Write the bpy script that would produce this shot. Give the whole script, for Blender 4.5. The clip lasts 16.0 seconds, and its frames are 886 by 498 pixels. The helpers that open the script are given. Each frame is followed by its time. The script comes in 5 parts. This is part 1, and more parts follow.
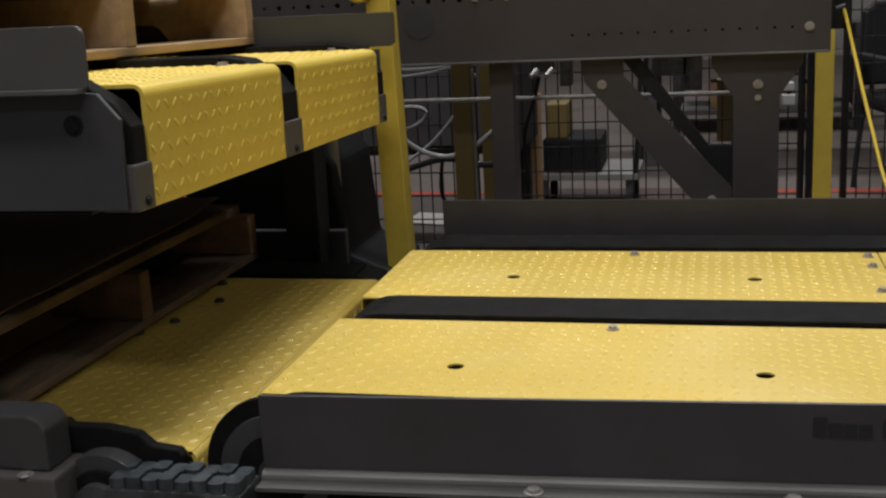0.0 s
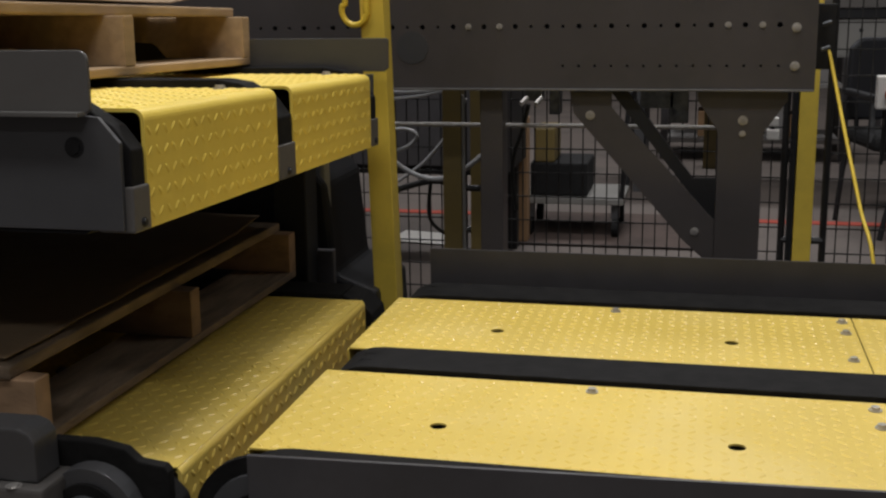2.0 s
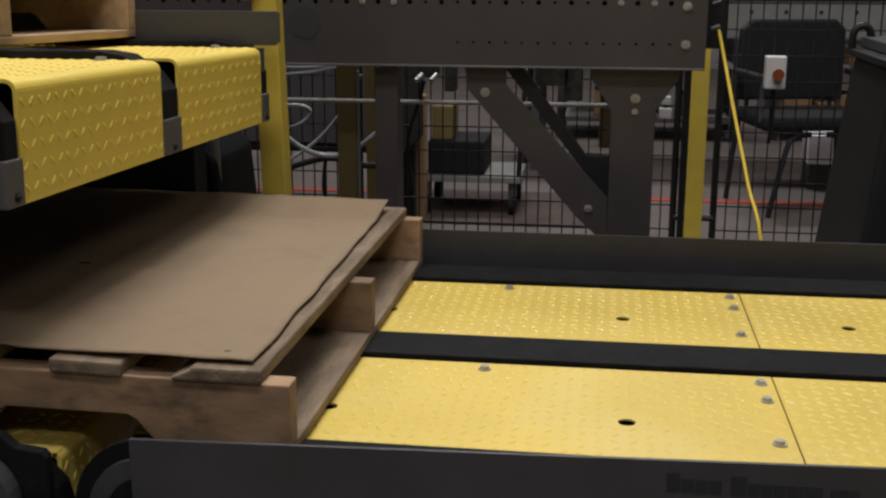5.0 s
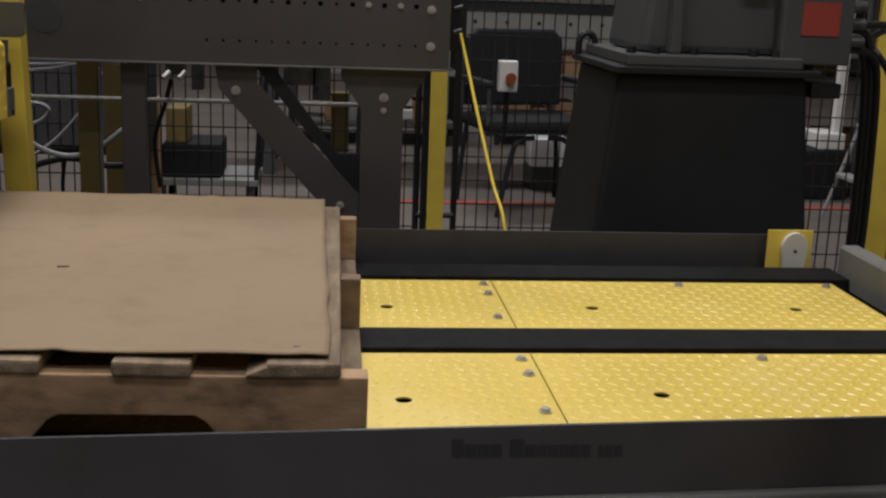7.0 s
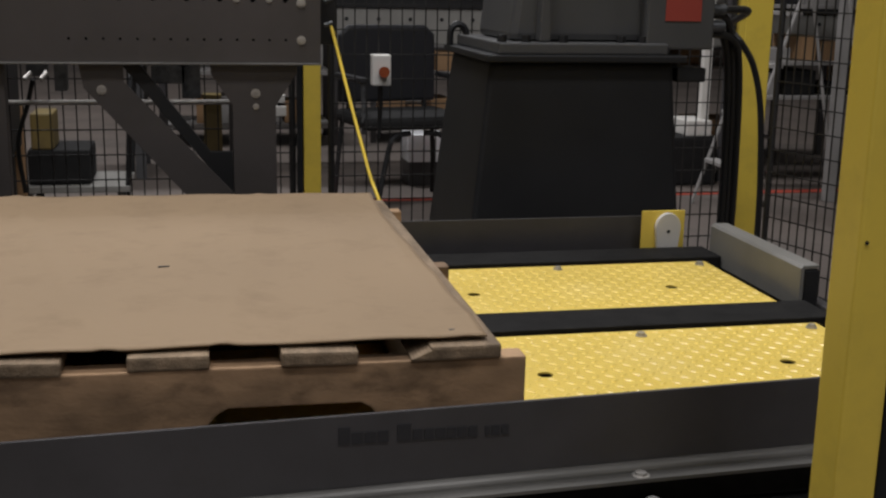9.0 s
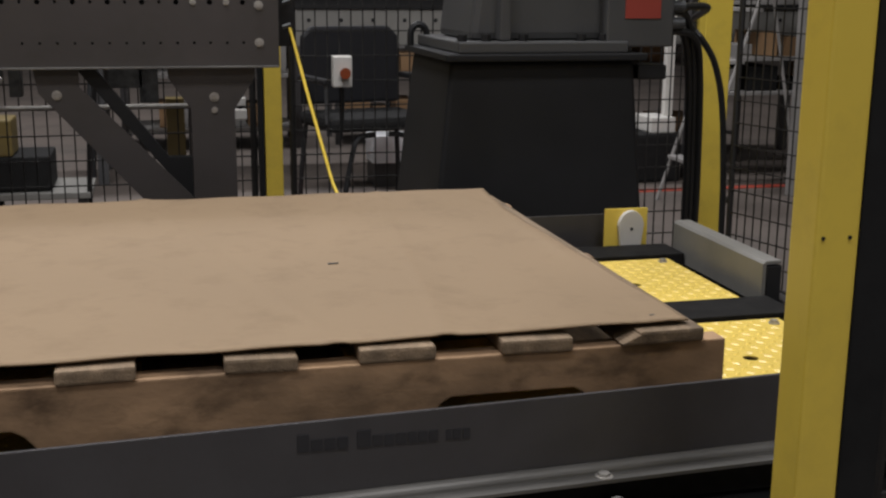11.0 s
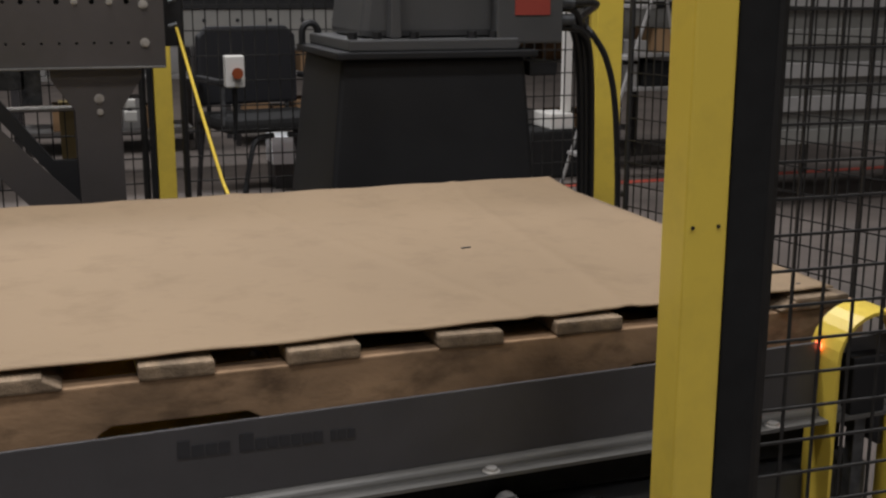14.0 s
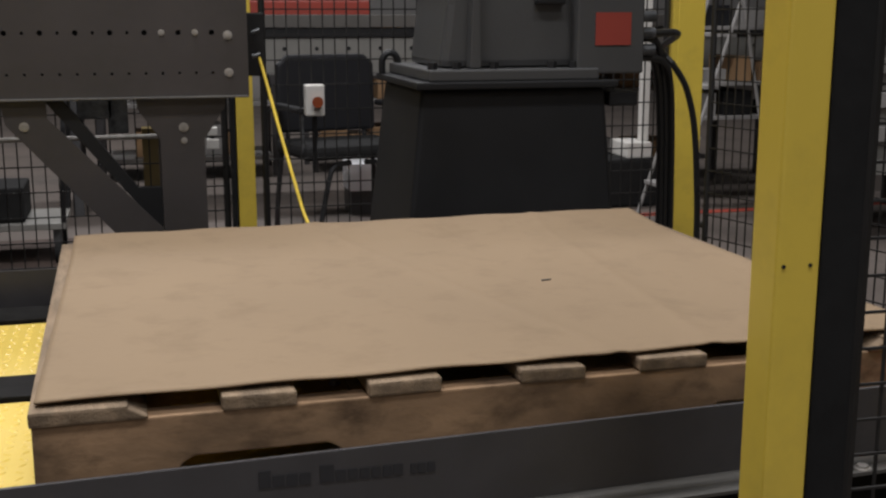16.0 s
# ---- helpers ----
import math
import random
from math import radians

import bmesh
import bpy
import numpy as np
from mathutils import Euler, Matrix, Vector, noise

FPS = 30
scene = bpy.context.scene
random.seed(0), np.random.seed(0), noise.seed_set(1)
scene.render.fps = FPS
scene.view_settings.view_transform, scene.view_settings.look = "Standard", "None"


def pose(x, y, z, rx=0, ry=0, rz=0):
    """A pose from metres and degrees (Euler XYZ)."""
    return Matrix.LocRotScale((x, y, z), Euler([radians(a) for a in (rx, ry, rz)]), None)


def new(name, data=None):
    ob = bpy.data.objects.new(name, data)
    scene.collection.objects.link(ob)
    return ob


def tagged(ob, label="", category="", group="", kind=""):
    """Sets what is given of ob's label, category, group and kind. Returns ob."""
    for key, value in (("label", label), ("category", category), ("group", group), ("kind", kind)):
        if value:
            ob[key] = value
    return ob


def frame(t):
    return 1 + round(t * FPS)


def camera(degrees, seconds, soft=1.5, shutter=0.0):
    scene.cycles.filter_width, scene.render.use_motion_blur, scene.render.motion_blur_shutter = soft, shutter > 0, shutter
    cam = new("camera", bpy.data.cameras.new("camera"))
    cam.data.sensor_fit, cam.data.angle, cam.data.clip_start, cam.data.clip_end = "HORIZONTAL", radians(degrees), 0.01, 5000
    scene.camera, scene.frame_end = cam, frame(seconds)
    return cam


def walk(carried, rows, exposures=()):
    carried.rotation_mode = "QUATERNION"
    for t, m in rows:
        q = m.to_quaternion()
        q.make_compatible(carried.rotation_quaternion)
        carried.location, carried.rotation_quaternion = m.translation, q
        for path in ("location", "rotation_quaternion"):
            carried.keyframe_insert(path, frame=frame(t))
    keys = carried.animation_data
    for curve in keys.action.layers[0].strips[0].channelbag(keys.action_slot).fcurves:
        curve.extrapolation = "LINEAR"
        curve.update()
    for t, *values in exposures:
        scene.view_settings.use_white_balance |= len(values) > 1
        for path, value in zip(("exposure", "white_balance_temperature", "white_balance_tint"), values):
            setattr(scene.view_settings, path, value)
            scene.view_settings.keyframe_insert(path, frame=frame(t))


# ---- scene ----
cam = camera(42.2, 16.0, soft=2.3)

EXPOSURES = [(0.0, -0.12), (5.5, -0.12), (8.5, -0.04), (11.0, 0.2), (12.5, 0.31), (16.0, 0.24)]
PATH = [
    (0.0, (0.015, 0.048, 1.170, 76.49, 2.95, 13.18)),
    (0.5, (0.018, 0.039, 1.191, 75.04, 1.45, 12.34)),
    (1.0, (0.019, 0.027, 1.199, 76.33, 1.63, 14.11)),
    (1.5, (0.018, 0.020, 1.197, 77.13, 0.31, 13.58)),
    (2.0, (0.021, 0.012, 1.200, 77.20, 0.86, 12.88)),
    (2.5, (0.020, 0.013, 1.197, 76.93, 0.43, 12.67)),
    (3.0, (0.017, 0.015, 1.195, 76.78, 0.27, 12.53)),
    (3.2, (0.019, 0.015, 1.193, 76.78, 0.37, 12.51)),
    (5.3, (0.031, 0.038, 1.192, 76.06, -0.45, 5.42)),
    (5.5, (0.026, 0.031, 1.192, 76.94, -0.83, 2.95)),
    (6.0, (-0.012, -0.004, 1.187, 76.31, -1.52, 1.58)),
    (6.5, (-0.029, -0.013, 1.179, 77.13, -1.38, -2.89)),
    (7.0, (-0.046, -0.026, 1.172, 76.79, -2.06, -5.66)),
    (7.5, (-0.045, -0.025, 1.163, 76.70, -1.60, -7.35)),
    (8.0, (-0.040, -0.021, 1.156, 76.84, -1.31, -9.24)),
    (8.5, (-0.041, -0.019, 1.161, 76.99, -1.46, -10.48)),
    (8.7, (-0.042, -0.021, 1.155, 76.96, -1.35, -11.38)),
    (10.8, (-0.023, -0.009, 1.142, 77.14, -0.47, -13.13)),
    (11.0, (-0.022, -0.007, 1.149, 77.02, -0.40, -13.67)),
    (11.5, (-0.003, -0.005, 1.148, 77.11, -0.23, -15.82)),
    (12.0, (-0.000, -0.006, 1.149, 77.03, -0.46, -16.74)),
    (12.5, (0.007, -0.006, 1.144, 77.00, -0.42, -17.37)),
    (13.0, (0.007, -0.011, 1.145, 76.90, -0.25, -18.13)),
    (13.5, (0.010, -0.012, 1.143, 76.93, -0.05, -18.49)),
    (14.0, (0.016, -0.008, 1.144, 77.02, -0.09, -18.35)),
    (14.5, (0.016, -0.009, 1.145, 77.38, -0.08, -18.06)),
    (15.0, (0.014, -0.010, 1.147, 77.45, 0.15, -17.94)),
    (15.5, (0.011, -0.003, 1.146, 77.42, -0.20, -17.27)),
    (16.0, (0.006, 0.002, 1.152, 78.32, 0.02, -14.67)),
]
walk(cam, [(t, pose(*p)) for t, p in PATH], EXPOSURES)

# x, y, power of unseen lights, added and weighted for brightness
LAMPS = [(-0.6, 2.7, 260), (-2.0, -0.6, 120), (1.4, -1.0, 100), (-4.5, 3.0, 20), (-0.1, 8.4, 300), (-4.5, 9, 40), (1.6, -5.6, 140), (6.2, 5.2, 100)]

D = 0.55  # height of the conveyor deck over the floor


# ---- world and lights: a dim hall under unseen overhead lights, added to balance it ----
world = bpy.data.worlds.new("world")
scene.world = world
world.use_nodes = True
world.node_tree.nodes["Background"].inputs[0].default_value = (0.35, 0.38, 0.42, 1)
world.node_tree.nodes["Background"].inputs[1].default_value = 0.02


def unseen_lamp(x, y, power, size=2.6):
    data = bpy.data.lights.new("unseen_hall_lamp", "AREA")
    data.shape, data.size, data.size_y, data.energy = "RECTANGLE", size, 0.8, power
    data.color = (0.985, 0.975, 1.0)
    ob = new("unseen_hall_lamp", data)
    ob.matrix_world = pose(x, y, 6.9)
    return ob


for lx, ly, lp in LAMPS:
    unseen_lamp(lx, ly, lp)


# ---- materials ----
def mat(name, color, rough=0.5, metal=0.0, vary=0.12, scale=6.0, bump=0.0, bump_scale=60.0, dirt=None, dirt_amount=0.0, dirt_scale=3.0,
        stretch=(1, 1, 1), glow=0.0, coat=0.0, piece=0.0, spec=0.5):
    m = bpy.data.materials.new(name)
    m.use_nodes = True
    nt = m.node_tree
    n, l = nt.nodes, nt.links
    b = n["Principled BSDF"]
    b.inputs["Roughness"].default_value = rough
    b.inputs["Metallic"].default_value = metal
    b.inputs["Coat Weight"].default_value = coat
    b.inputs["Specular IOR Level"].default_value = spec
    tc = n.new("ShaderNodeTexCoord")
    mp = n.new("ShaderNodeMapping")
    mp.inputs["Scale"].default_value = stretch
    l.new(tc.outputs["Object"], mp.inputs["Vector"])
    n1 = n.new("ShaderNodeTexNoise")
    n1.inputs["Scale"].default_value = scale
    n1.inputs["Detail"].default_value = 6
    l.new(mp.outputs[0], n1.inputs["Vector"])
    hi = n.new("ShaderNodeMix")
    hi.data_type = "RGBA"
    lo_c = [c * (1 - vary) for c in color]
    hi_c = [min(1, c * (1 + vary)) for c in color]
    hi.inputs["A"].default_value = (*lo_c, 1)
    hi.inputs["B"].default_value = (*hi_c, 1)
    ramp = n.new("ShaderNodeMapRange")
    ramp.inputs[1].default_value, ramp.inputs[2].default_value = 0.3, 0.7
    l.new(n1.outputs[0], ramp.inputs[0])
    l.new(ramp.outputs[0], hi.inputs["Factor"])
    out = hi.outputs["Result"]
    if dirt:
        n2 = n.new("ShaderNodeTexNoise")
        n2.inputs["Scale"].default_value = dirt_scale
        n2.inputs["Detail"].default_value = 8
        n2.inputs["Roughness"].default_value = 0.65
        l.new(mp.outputs[0], n2.inputs["Vector"])
        r2 = n.new("ShaderNodeMapRange")
        r2.inputs[1].default_value, r2.inputs[2].default_value = 0.5, 0.75
        r2.inputs[4].default_value = dirt_amount
        l.new(n2.outputs[0], r2.inputs[0])
        mx = n.new("ShaderNodeMix")
        mx.data_type = "RGBA"
        mx.inputs["B"].default_value = (*dirt, 1)
        l.new(out, mx.inputs["A"])
        l.new(r2.outputs[0], mx.inputs["Factor"])
        out = mx.outputs["Result"]
        rr = n.new("ShaderNodeMapRange")
        rr.inputs[3].default_value, rr.inputs[4].default_value = rough, min(1, rough + 0.25)
        l.new(r2.outputs[0], rr.inputs[0])
        l.new(rr.outputs[0], b.inputs["Roughness"])
    if piece:
        info = n.new("ShaderNodeObjectInfo")
        hsv = n.new("ShaderNodeHueSaturation")
        pr = n.new("ShaderNodeMapRange")
        pr.inputs[3].default_value, pr.inputs[4].default_value = 1 - piece, 1 + piece
        l.new(info.outputs["Random"], pr.inputs[0])
        l.new(pr.outputs[0], hsv.inputs["Value"])
        l.new(out, hsv.inputs["Color"])
        out = hsv.outputs[0]
    l.new(out, b.inputs["Base Color"])
    if glow:
        b.inputs["Emission Color"].default_value = (*color, 1)
        b.inputs["Emission Strength"].default_value = glow
    if bump:
        n3 = n.new("ShaderNodeTexNoise")
        n3.inputs["Scale"].default_value = bump_scale
        n3.inputs["Detail"].default_value = 4
        l.new(mp.outputs[0], n3.inputs["Vector"])
        bp = n.new("ShaderNodeBump")
        bp.inputs["Strength"].default_value = bump
        bp.inputs["Distance"].default_value = 0.004
        l.new(n3.outputs[0], bp.inputs["Height"])
        l.new(bp.outputs[0], b.inputs["Normal"])
    return m


YELLOW_DECK = mat("yellow_deck_paint", (0.73, 0.535, 0.115), 0.33, vary=0.06, scale=5, bump=0.15, bump_scale=90, dirt=(0.76, 0.61, 0.24), dirt_amount=0.4, dirt_scale=3.5)
YELLOW_WRAP = mat("yellow_guard_paint", (0.79, 0.585, 0.095), 0.45, vary=0.05, scale=5, bump=0.15, bump_scale=90)
YELLOW_POST = mat("yellow_post_paint", (0.72, 0.53, 0.075), 0.35, vary=0.05, scale=4, bump=0.08, bump_scale=40, dirt=(0.3, 0.22, 0.06), dirt_amount=0.35, dirt_scale=6)
GREY_STEEL = mat("grey_painted_steel", (0.06, 0.06, 0.062), 0.38, vary=0.12, scale=8, bump=0.1, bump_scale=50, dirt=(0.05, 0.045, 0.04), dirt_amount=0.6, dirt_scale=4)
RAIL_STEEL = mat("dark_rail_steel", (0.058, 0.055, 0.057), 0.4, vary=0.15, scale=10, bump=0.1, bump_scale=60, dirt=(0.03, 0.026, 0.022), dirt_amount=0.7, dirt_scale=5)
FLANGE_STEEL = mat("worn_flange_steel", (0.14, 0.135, 0.125), 0.45, 0.3, vary=0.3, scale=14, stretch=(0.3, 1, 1), bump=0.1)
BEAM_STEEL = mat("beam_grey_paint", (0.068, 0.060, 0.058), 0.42, vary=0.1, scale=5, bump=0.08, bump_scale=40, dirt=(0.045, 0.04, 0.034), dirt_amount=0.6, dirt_scale=3)
BLACK_CHAIN = mat("greased_black_chain", (0.012, 0.0115, 0.011), 0.75, 0.0, vary=0.3, scale=30, bump=0.2, bump_scale=120, spec=0.1)
BLACK_PAINT = mat("black_satin_paint", (0.015, 0.0152, 0.0162), 0.5, spec=0.3, vary=0.2, scale=5, bump=0.08, bump_scale=60)
BLACK_RUBBER = mat("black_rubber", (0.013, 0.013, 0.013), 0.85, vary=0.2, scale=20, bump=0.2, spec=0.2)
BOLT_STEEL = mat("zinc_bolt_steel", (0.45, 0.43, 0.4), 0.4, 0.6, vary=0.2, scale=60)
CHAIN_GREASE = mat("greasy_chain_steel", (0.075, 0.09, 0.095), 0.4, 0.4, vary=0.5, scale=45, bump=0.4, bump_scale=90, dirt=(0.02, 0.02, 0.02), dirt_amount=0.8, dirt_scale=30)
GUIDE_STEEL = mat("taupe_guide_paint", (0.105, 0.098, 0.09), 0.42, vary=0.12, scale=8, bump=0.1, bump_scale=50, dirt=(0.06, 0.055, 0.05), dirt_amount=0.6, dirt_scale=4)
WORN_STEEL = mat("worn_machine_steel", (0.12, 0.125, 0.13), 0.45, 0.7, vary=0.35, scale=25, bump=0.3, bump_scale=80, dirt=(0.02, 0.02, 0.02), dirt_amount=0.8, dirt_scale=20)
ROBOT_GREY = mat("robot_cast_grey", (0.066, 0.066, 0.066), 0.42, vary=0.08, scale=4, bump=0.12, bump_scale=120)
RED_STICKER = mat("red_warning_sticker", (0.30, 0.045, 0.03), 0.5, vary=0.06, scale=8)
WIRE = mat("dark_mesh_wire", (0.014, 0.013, 0.012), 0.5, vary=0.2, scale=30)
WHITE_PLASTIC = mat("white_plastic", (0.62, 0.60, 0.56), 0.45, vary=0.06, scale=10)
# white raised above the plastic: sunlight on the carton put into its colour
SUNLIT_WHITE = mat("sunlit_white_card", (0.88, 0.89, 0.92), 0.6, vary=0.03, scale=8)
RED_KNOB = mat("orange_red_knob", (0.24, 0.05, 0.014), 0.4, vary=0.08, scale=20)
CARDBOARD = mat("kraft_cardboard", (0.25, 0.174, 0.101), 0.8, vary=0.06, scale=2.2, bump=0.12, bump_scale=35, dirt=(0.165, 0.115, 0.07), dirt_amount=0.5, dirt_scale=9)
PALLET_WOOD = mat("weathered_pallet_wood", (0.275, 0.172, 0.095), 0.8, vary=0.45, scale=7, bump=0.22, bump_scale=60, dirt=(0.05, 0.028, 0.014), dirt_amount=0.95, dirt_scale=9, stretch=(1, 1.9, 1.9), piece=0.12)
BOARD_WOOD = mat("weathered_deck_board", (0.22, 0.158, 0.1), 0.85, vary=0.35, scale=9, bump=0.5, bump_scale=60, dirt=(0.12, 0.075, 0.04), dirt_amount=0.6, dirt_scale=6, stretch=(5, 1, 5), piece=0.2)
FRESH_WOOD = mat("pale_pine", (0.33, 0.225, 0.125), 0.75, vary=0.2, scale=8, bump=0.3, bump_scale=60, stretch=(5, 1, 5), piece=0.12)
CONCRETE = mat("concrete_floor", (0.105, 0.086, 0.074), 0.6, vary=0.15, scale=1.2, bump=0.15, bump_scale=25, dirt=(0.06, 0.055, 0.05), dirt_amount=0.7, dirt_scale=1.6)
WALL_PAINT = mat("hall_wall_paint", (0.42, 0.41, 0.40), 0.8, vary=0.1, scale=1)
RED_TAPE = mat("red_floor_tape", (0.32, 0.045, 0.025), 0.6, vary=0.1, scale=5)
LAMP_GLOW = mat("photo_eye_glow", (1.0, 0.12, 0.05), 0.4, glow=6)
YELLOW_CORD = mat("yellow_cord", (0.78, 0.55, 0.05), 0.5, vary=0.08, scale=40)
GREY_CABLE = mat("grey_cable_sheath", (0.34, 0.34, 0.34), 0.5, vary=0.1, scale=20)
BLACK_CABLE = mat("black_cable_sheath", (0.012, 0.012, 0.012), 0.45, vary=0.1, scale=20)
LABEL_INK = mat("dark_stencil_ink", (0.022, 0.022, 0.025), 0.6, vary=0.1, scale=20)
PALE_STEEL = mat("pale_grey_sheet_metal", (0.27, 0.26, 0.25), 0.45, vary=0.12, scale=3, dirt=(0.15, 0.14, 0.13), dirt_amount=0.5, dirt_scale=2)
# olive of the bins; on post and column, shade put into the colour
OLIVE_AND_SHADED_YELLOW = mat("olive_and_shaded_yellow", (0.17, 0.125, 0.04), 0.5, vary=0.12, scale=5, dirt=(0.07, 0.055, 0.03), dirt_amount=0.6, dirt_scale=5)
STOP_STEEL = mat("grey_stop_paint", (0.19, 0.185, 0.17), 0.45, vary=0.1, scale=8, bump=0.1)
BROWN_BOX = mat("brown_carton", (0.30, 0.18, 0.09), 0.8, vary=0.12, scale=4)
BLUE_BIN = mat("dull_blue_plastic", (0.008, 0.0085, 0.011), 0.5, vary=0.1, scale=4)


# ---- building helpers ----
def thing(name, x, y, z, label, category, group="", kind=""):
    ob = new(name)
    ob.location = (x, y, z)
    ob.empty_display_size = 0.1
    return tagged(ob, label, category, group, kind)


def base_of(ob):
    while ob.parent:
        ob = ob.parent
    return ob.location


def part(name, bm, material, parent, label="", kind="", smooth=False):
    me = bpy.data.meshes.new(name)
    if parent is not None:
        bmesh.ops.translate(bm, verts=bm.verts, vec=-base_of(parent))
    bmesh.ops.recalc_face_normals(bm, faces=bm.faces)
    bm.to_mesh(me)
    bm.free()
    if smooth:
        for p in me.polygons:
            p.use_smooth = True
    me.materials.append(material)
    ob = new(name, me)
    ob.parent = parent
    if label or kind:
        tagged(ob, label, kind=kind)
    return ob


def piece(name, me, parent, m):
    """A repeat that shares the mesh me, at the pose m in its thing's space."""
    ob = new(name, me)
    ob.parent = parent
    ob.matrix_basis = m
    return ob


def box(x0, x1, y0, y1, z0, z1, bevel=0.0, bm=None):
    own = bmesh.new()
    bmesh.ops.create_cube(own, size=1)
    for v in own.verts:
        v.co = Vector((x0 + (v.co.x + 0.5) * (x1 - x0), y0 + (v.co.y + 0.5) * (y1 - y0), z0 + (v.co.z + 0.5) * (z1 - z0)))
    if bevel:
        bmesh.ops.bevel(own, geom=own.edges[:], offset=bevel, segments=2, affect="EDGES", profile=0.6)
    return join(bm, own)


def join(bm, own):
    if bm is None:
        return own
    tmp = bpy.data.meshes.new("tmp")
    own.to_mesh(tmp)
    own.free()
    bm.from_mesh(tmp)
    bpy.data.meshes.remove(tmp)
    return bm


def rod(a, b, r, n=10, bm=None, r2=None):
    own = bmesh.new()
    a, b = Vector(a), Vector(b)
    bmesh.ops.create_cone(own, cap_ends=True, segments=n, radius1=r, radius2=r if r2 is None else r2, depth=(b - a).length)
    turn = (b - a).to_track_quat("Z", "Y").to_matrix().to_4x4()
    bmesh.ops.transform(own, matrix=Matrix.Translation((a + b) / 2) @ turn, verts=own.verts)
    return join(bm, own)


def prism(points, axis, lo, hi, bevel=0.0, bm=None):
    """A flat outline swept along an axis. points are (x, z) for axis y, (y, z) for x, (x, y) for z."""
    own = bmesh.new()

    def at(p, w):
        return {"y": (p[0], w, p[1]), "x": (w, p[0], p[1]), "z": (p[0], p[1], w)}[axis]

    f = own.faces.new([own.verts.new(at(p, lo)) for p in points])
    g = bmesh.ops.extrude_face_region(own, geom=[f])
    d = Vector(at((0, 0), hi - lo))
    bmesh.ops.translate(own, verts=[v for v in g["geom"] if isinstance(v, bmesh.types.BMVert)], vec=d)
    bmesh.ops.recalc_face_normals(own, faces=own.faces)
    if bevel:
        bmesh.ops.bevel(own, geom=own.edges[:], offset=bevel, segments=2, affect="EDGES", profile=0.6)
    return join(bm, own)


def tube(points, r, n=8, smooth_steps=6):
    """A cable along a smooth line through the points."""
    pts = [Vector(p) for p in points]
    line = []
    for i in range(len(pts) - 1):
        p0, p1, p2, p3 = pts[max(i - 1, 0)], pts[i], pts[i + 1], pts[min(i + 2, len(pts) - 1)]
        for k in range(smooth_steps):
            t = k / smooth_steps
            line.append(0.5 * (2 * p1 + (p2 - p0) * t + (2 * p0 - 5 * p1 + 4 * p2 - p3) * t * t + (3 * p1 - p0 - 3 * p2 + p3) * t ** 3))
    line.append(pts[-1])
    bm = bmesh.new()
    rings = []
    for i, p in enumerate(line):
        d = (line[min(i + 1, len(line) - 1)] - line[max(i - 1, 0)]).normalized()
        u = d.orthogonal().normalized() if not rings else (u - d * u.dot(d)).normalized()
        w = d.cross(u)
        rings.append([bm.verts.new(p + r * (math.cos(a) * u + math.sin(a) * w)) for a in [2 * math.pi * k / n for k in range(n)]])
    for a, b in zip(rings, rings[1:]):
        for k in range(n):
            bm.faces.new((a[k], a[(k + 1) % n], b[(k + 1) % n], b[k]))
    bm.faces.new(rings[0])
    bm.faces.new(rings[-1])
    return bm


def plate(x0, x1, y0, y1, z, thick, holes, r=0.013):
    """A flat plate with round holes through it."""
    bm = bmesh.new()
    a = r * 1.8
    xs = sorted({x0, x1, *[h[0] - a for h in holes], *[h[0] + a for h in holes]})
    ys = sorted({y0, y1, *[h[1] - a for h in holes], *[h[1] + a for h in holes]})
    for i in range(len(xs) - 1):
        for j in range(len(ys) - 1):
            q = [(xs[i], ys[j]), (xs[i + 1], ys[j]), (xs[i + 1], ys[j + 1]), (xs[i], ys[j + 1])]
            c = ((xs[i] + xs[i + 1]) / 2, (ys[j] + ys[j + 1]) / 2)
            hole = next((h for h in holes if abs(h[0] - c[0]) < 1e-6 and abs(h[1] - c[1]) < 1e-6), None)
            if hole is None:
                bm.faces.new([bm.verts.new((*p, z)) for p in q])
                continue
            ring, n = [], 16
            rh = hole[2] if len(hole) > 2 else r
            for k in range(n):
                t = 2 * math.pi * k / n
                cx, cy = math.cos(t), math.sin(t)
                s = a / max(abs(cx), abs(cy))
                ring.append(((c[0] + s * cx, c[1] + s * cy), (c[0] + rh * cx, c[1] + rh * cy)))
            for k in range(n):
                (o1, i1), (o2, i2) = ring[k], ring[(k + 1) % n]
                bm.faces.new([bm.verts.new((*p, z)) for p in (o1, o2, i2, i1)])
    bmesh.ops.remove_doubles(bm, verts=bm.verts, dist=1e-5)
    g = bmesh.ops.extrude_face_region(bm, geom=bm.faces[:])
    bmesh.ops.translate(bm, verts=[v for v in g["geom"] if isinstance(v, bmesh.types.BMVert)], vec=(0, 0, -thick))
    return bm


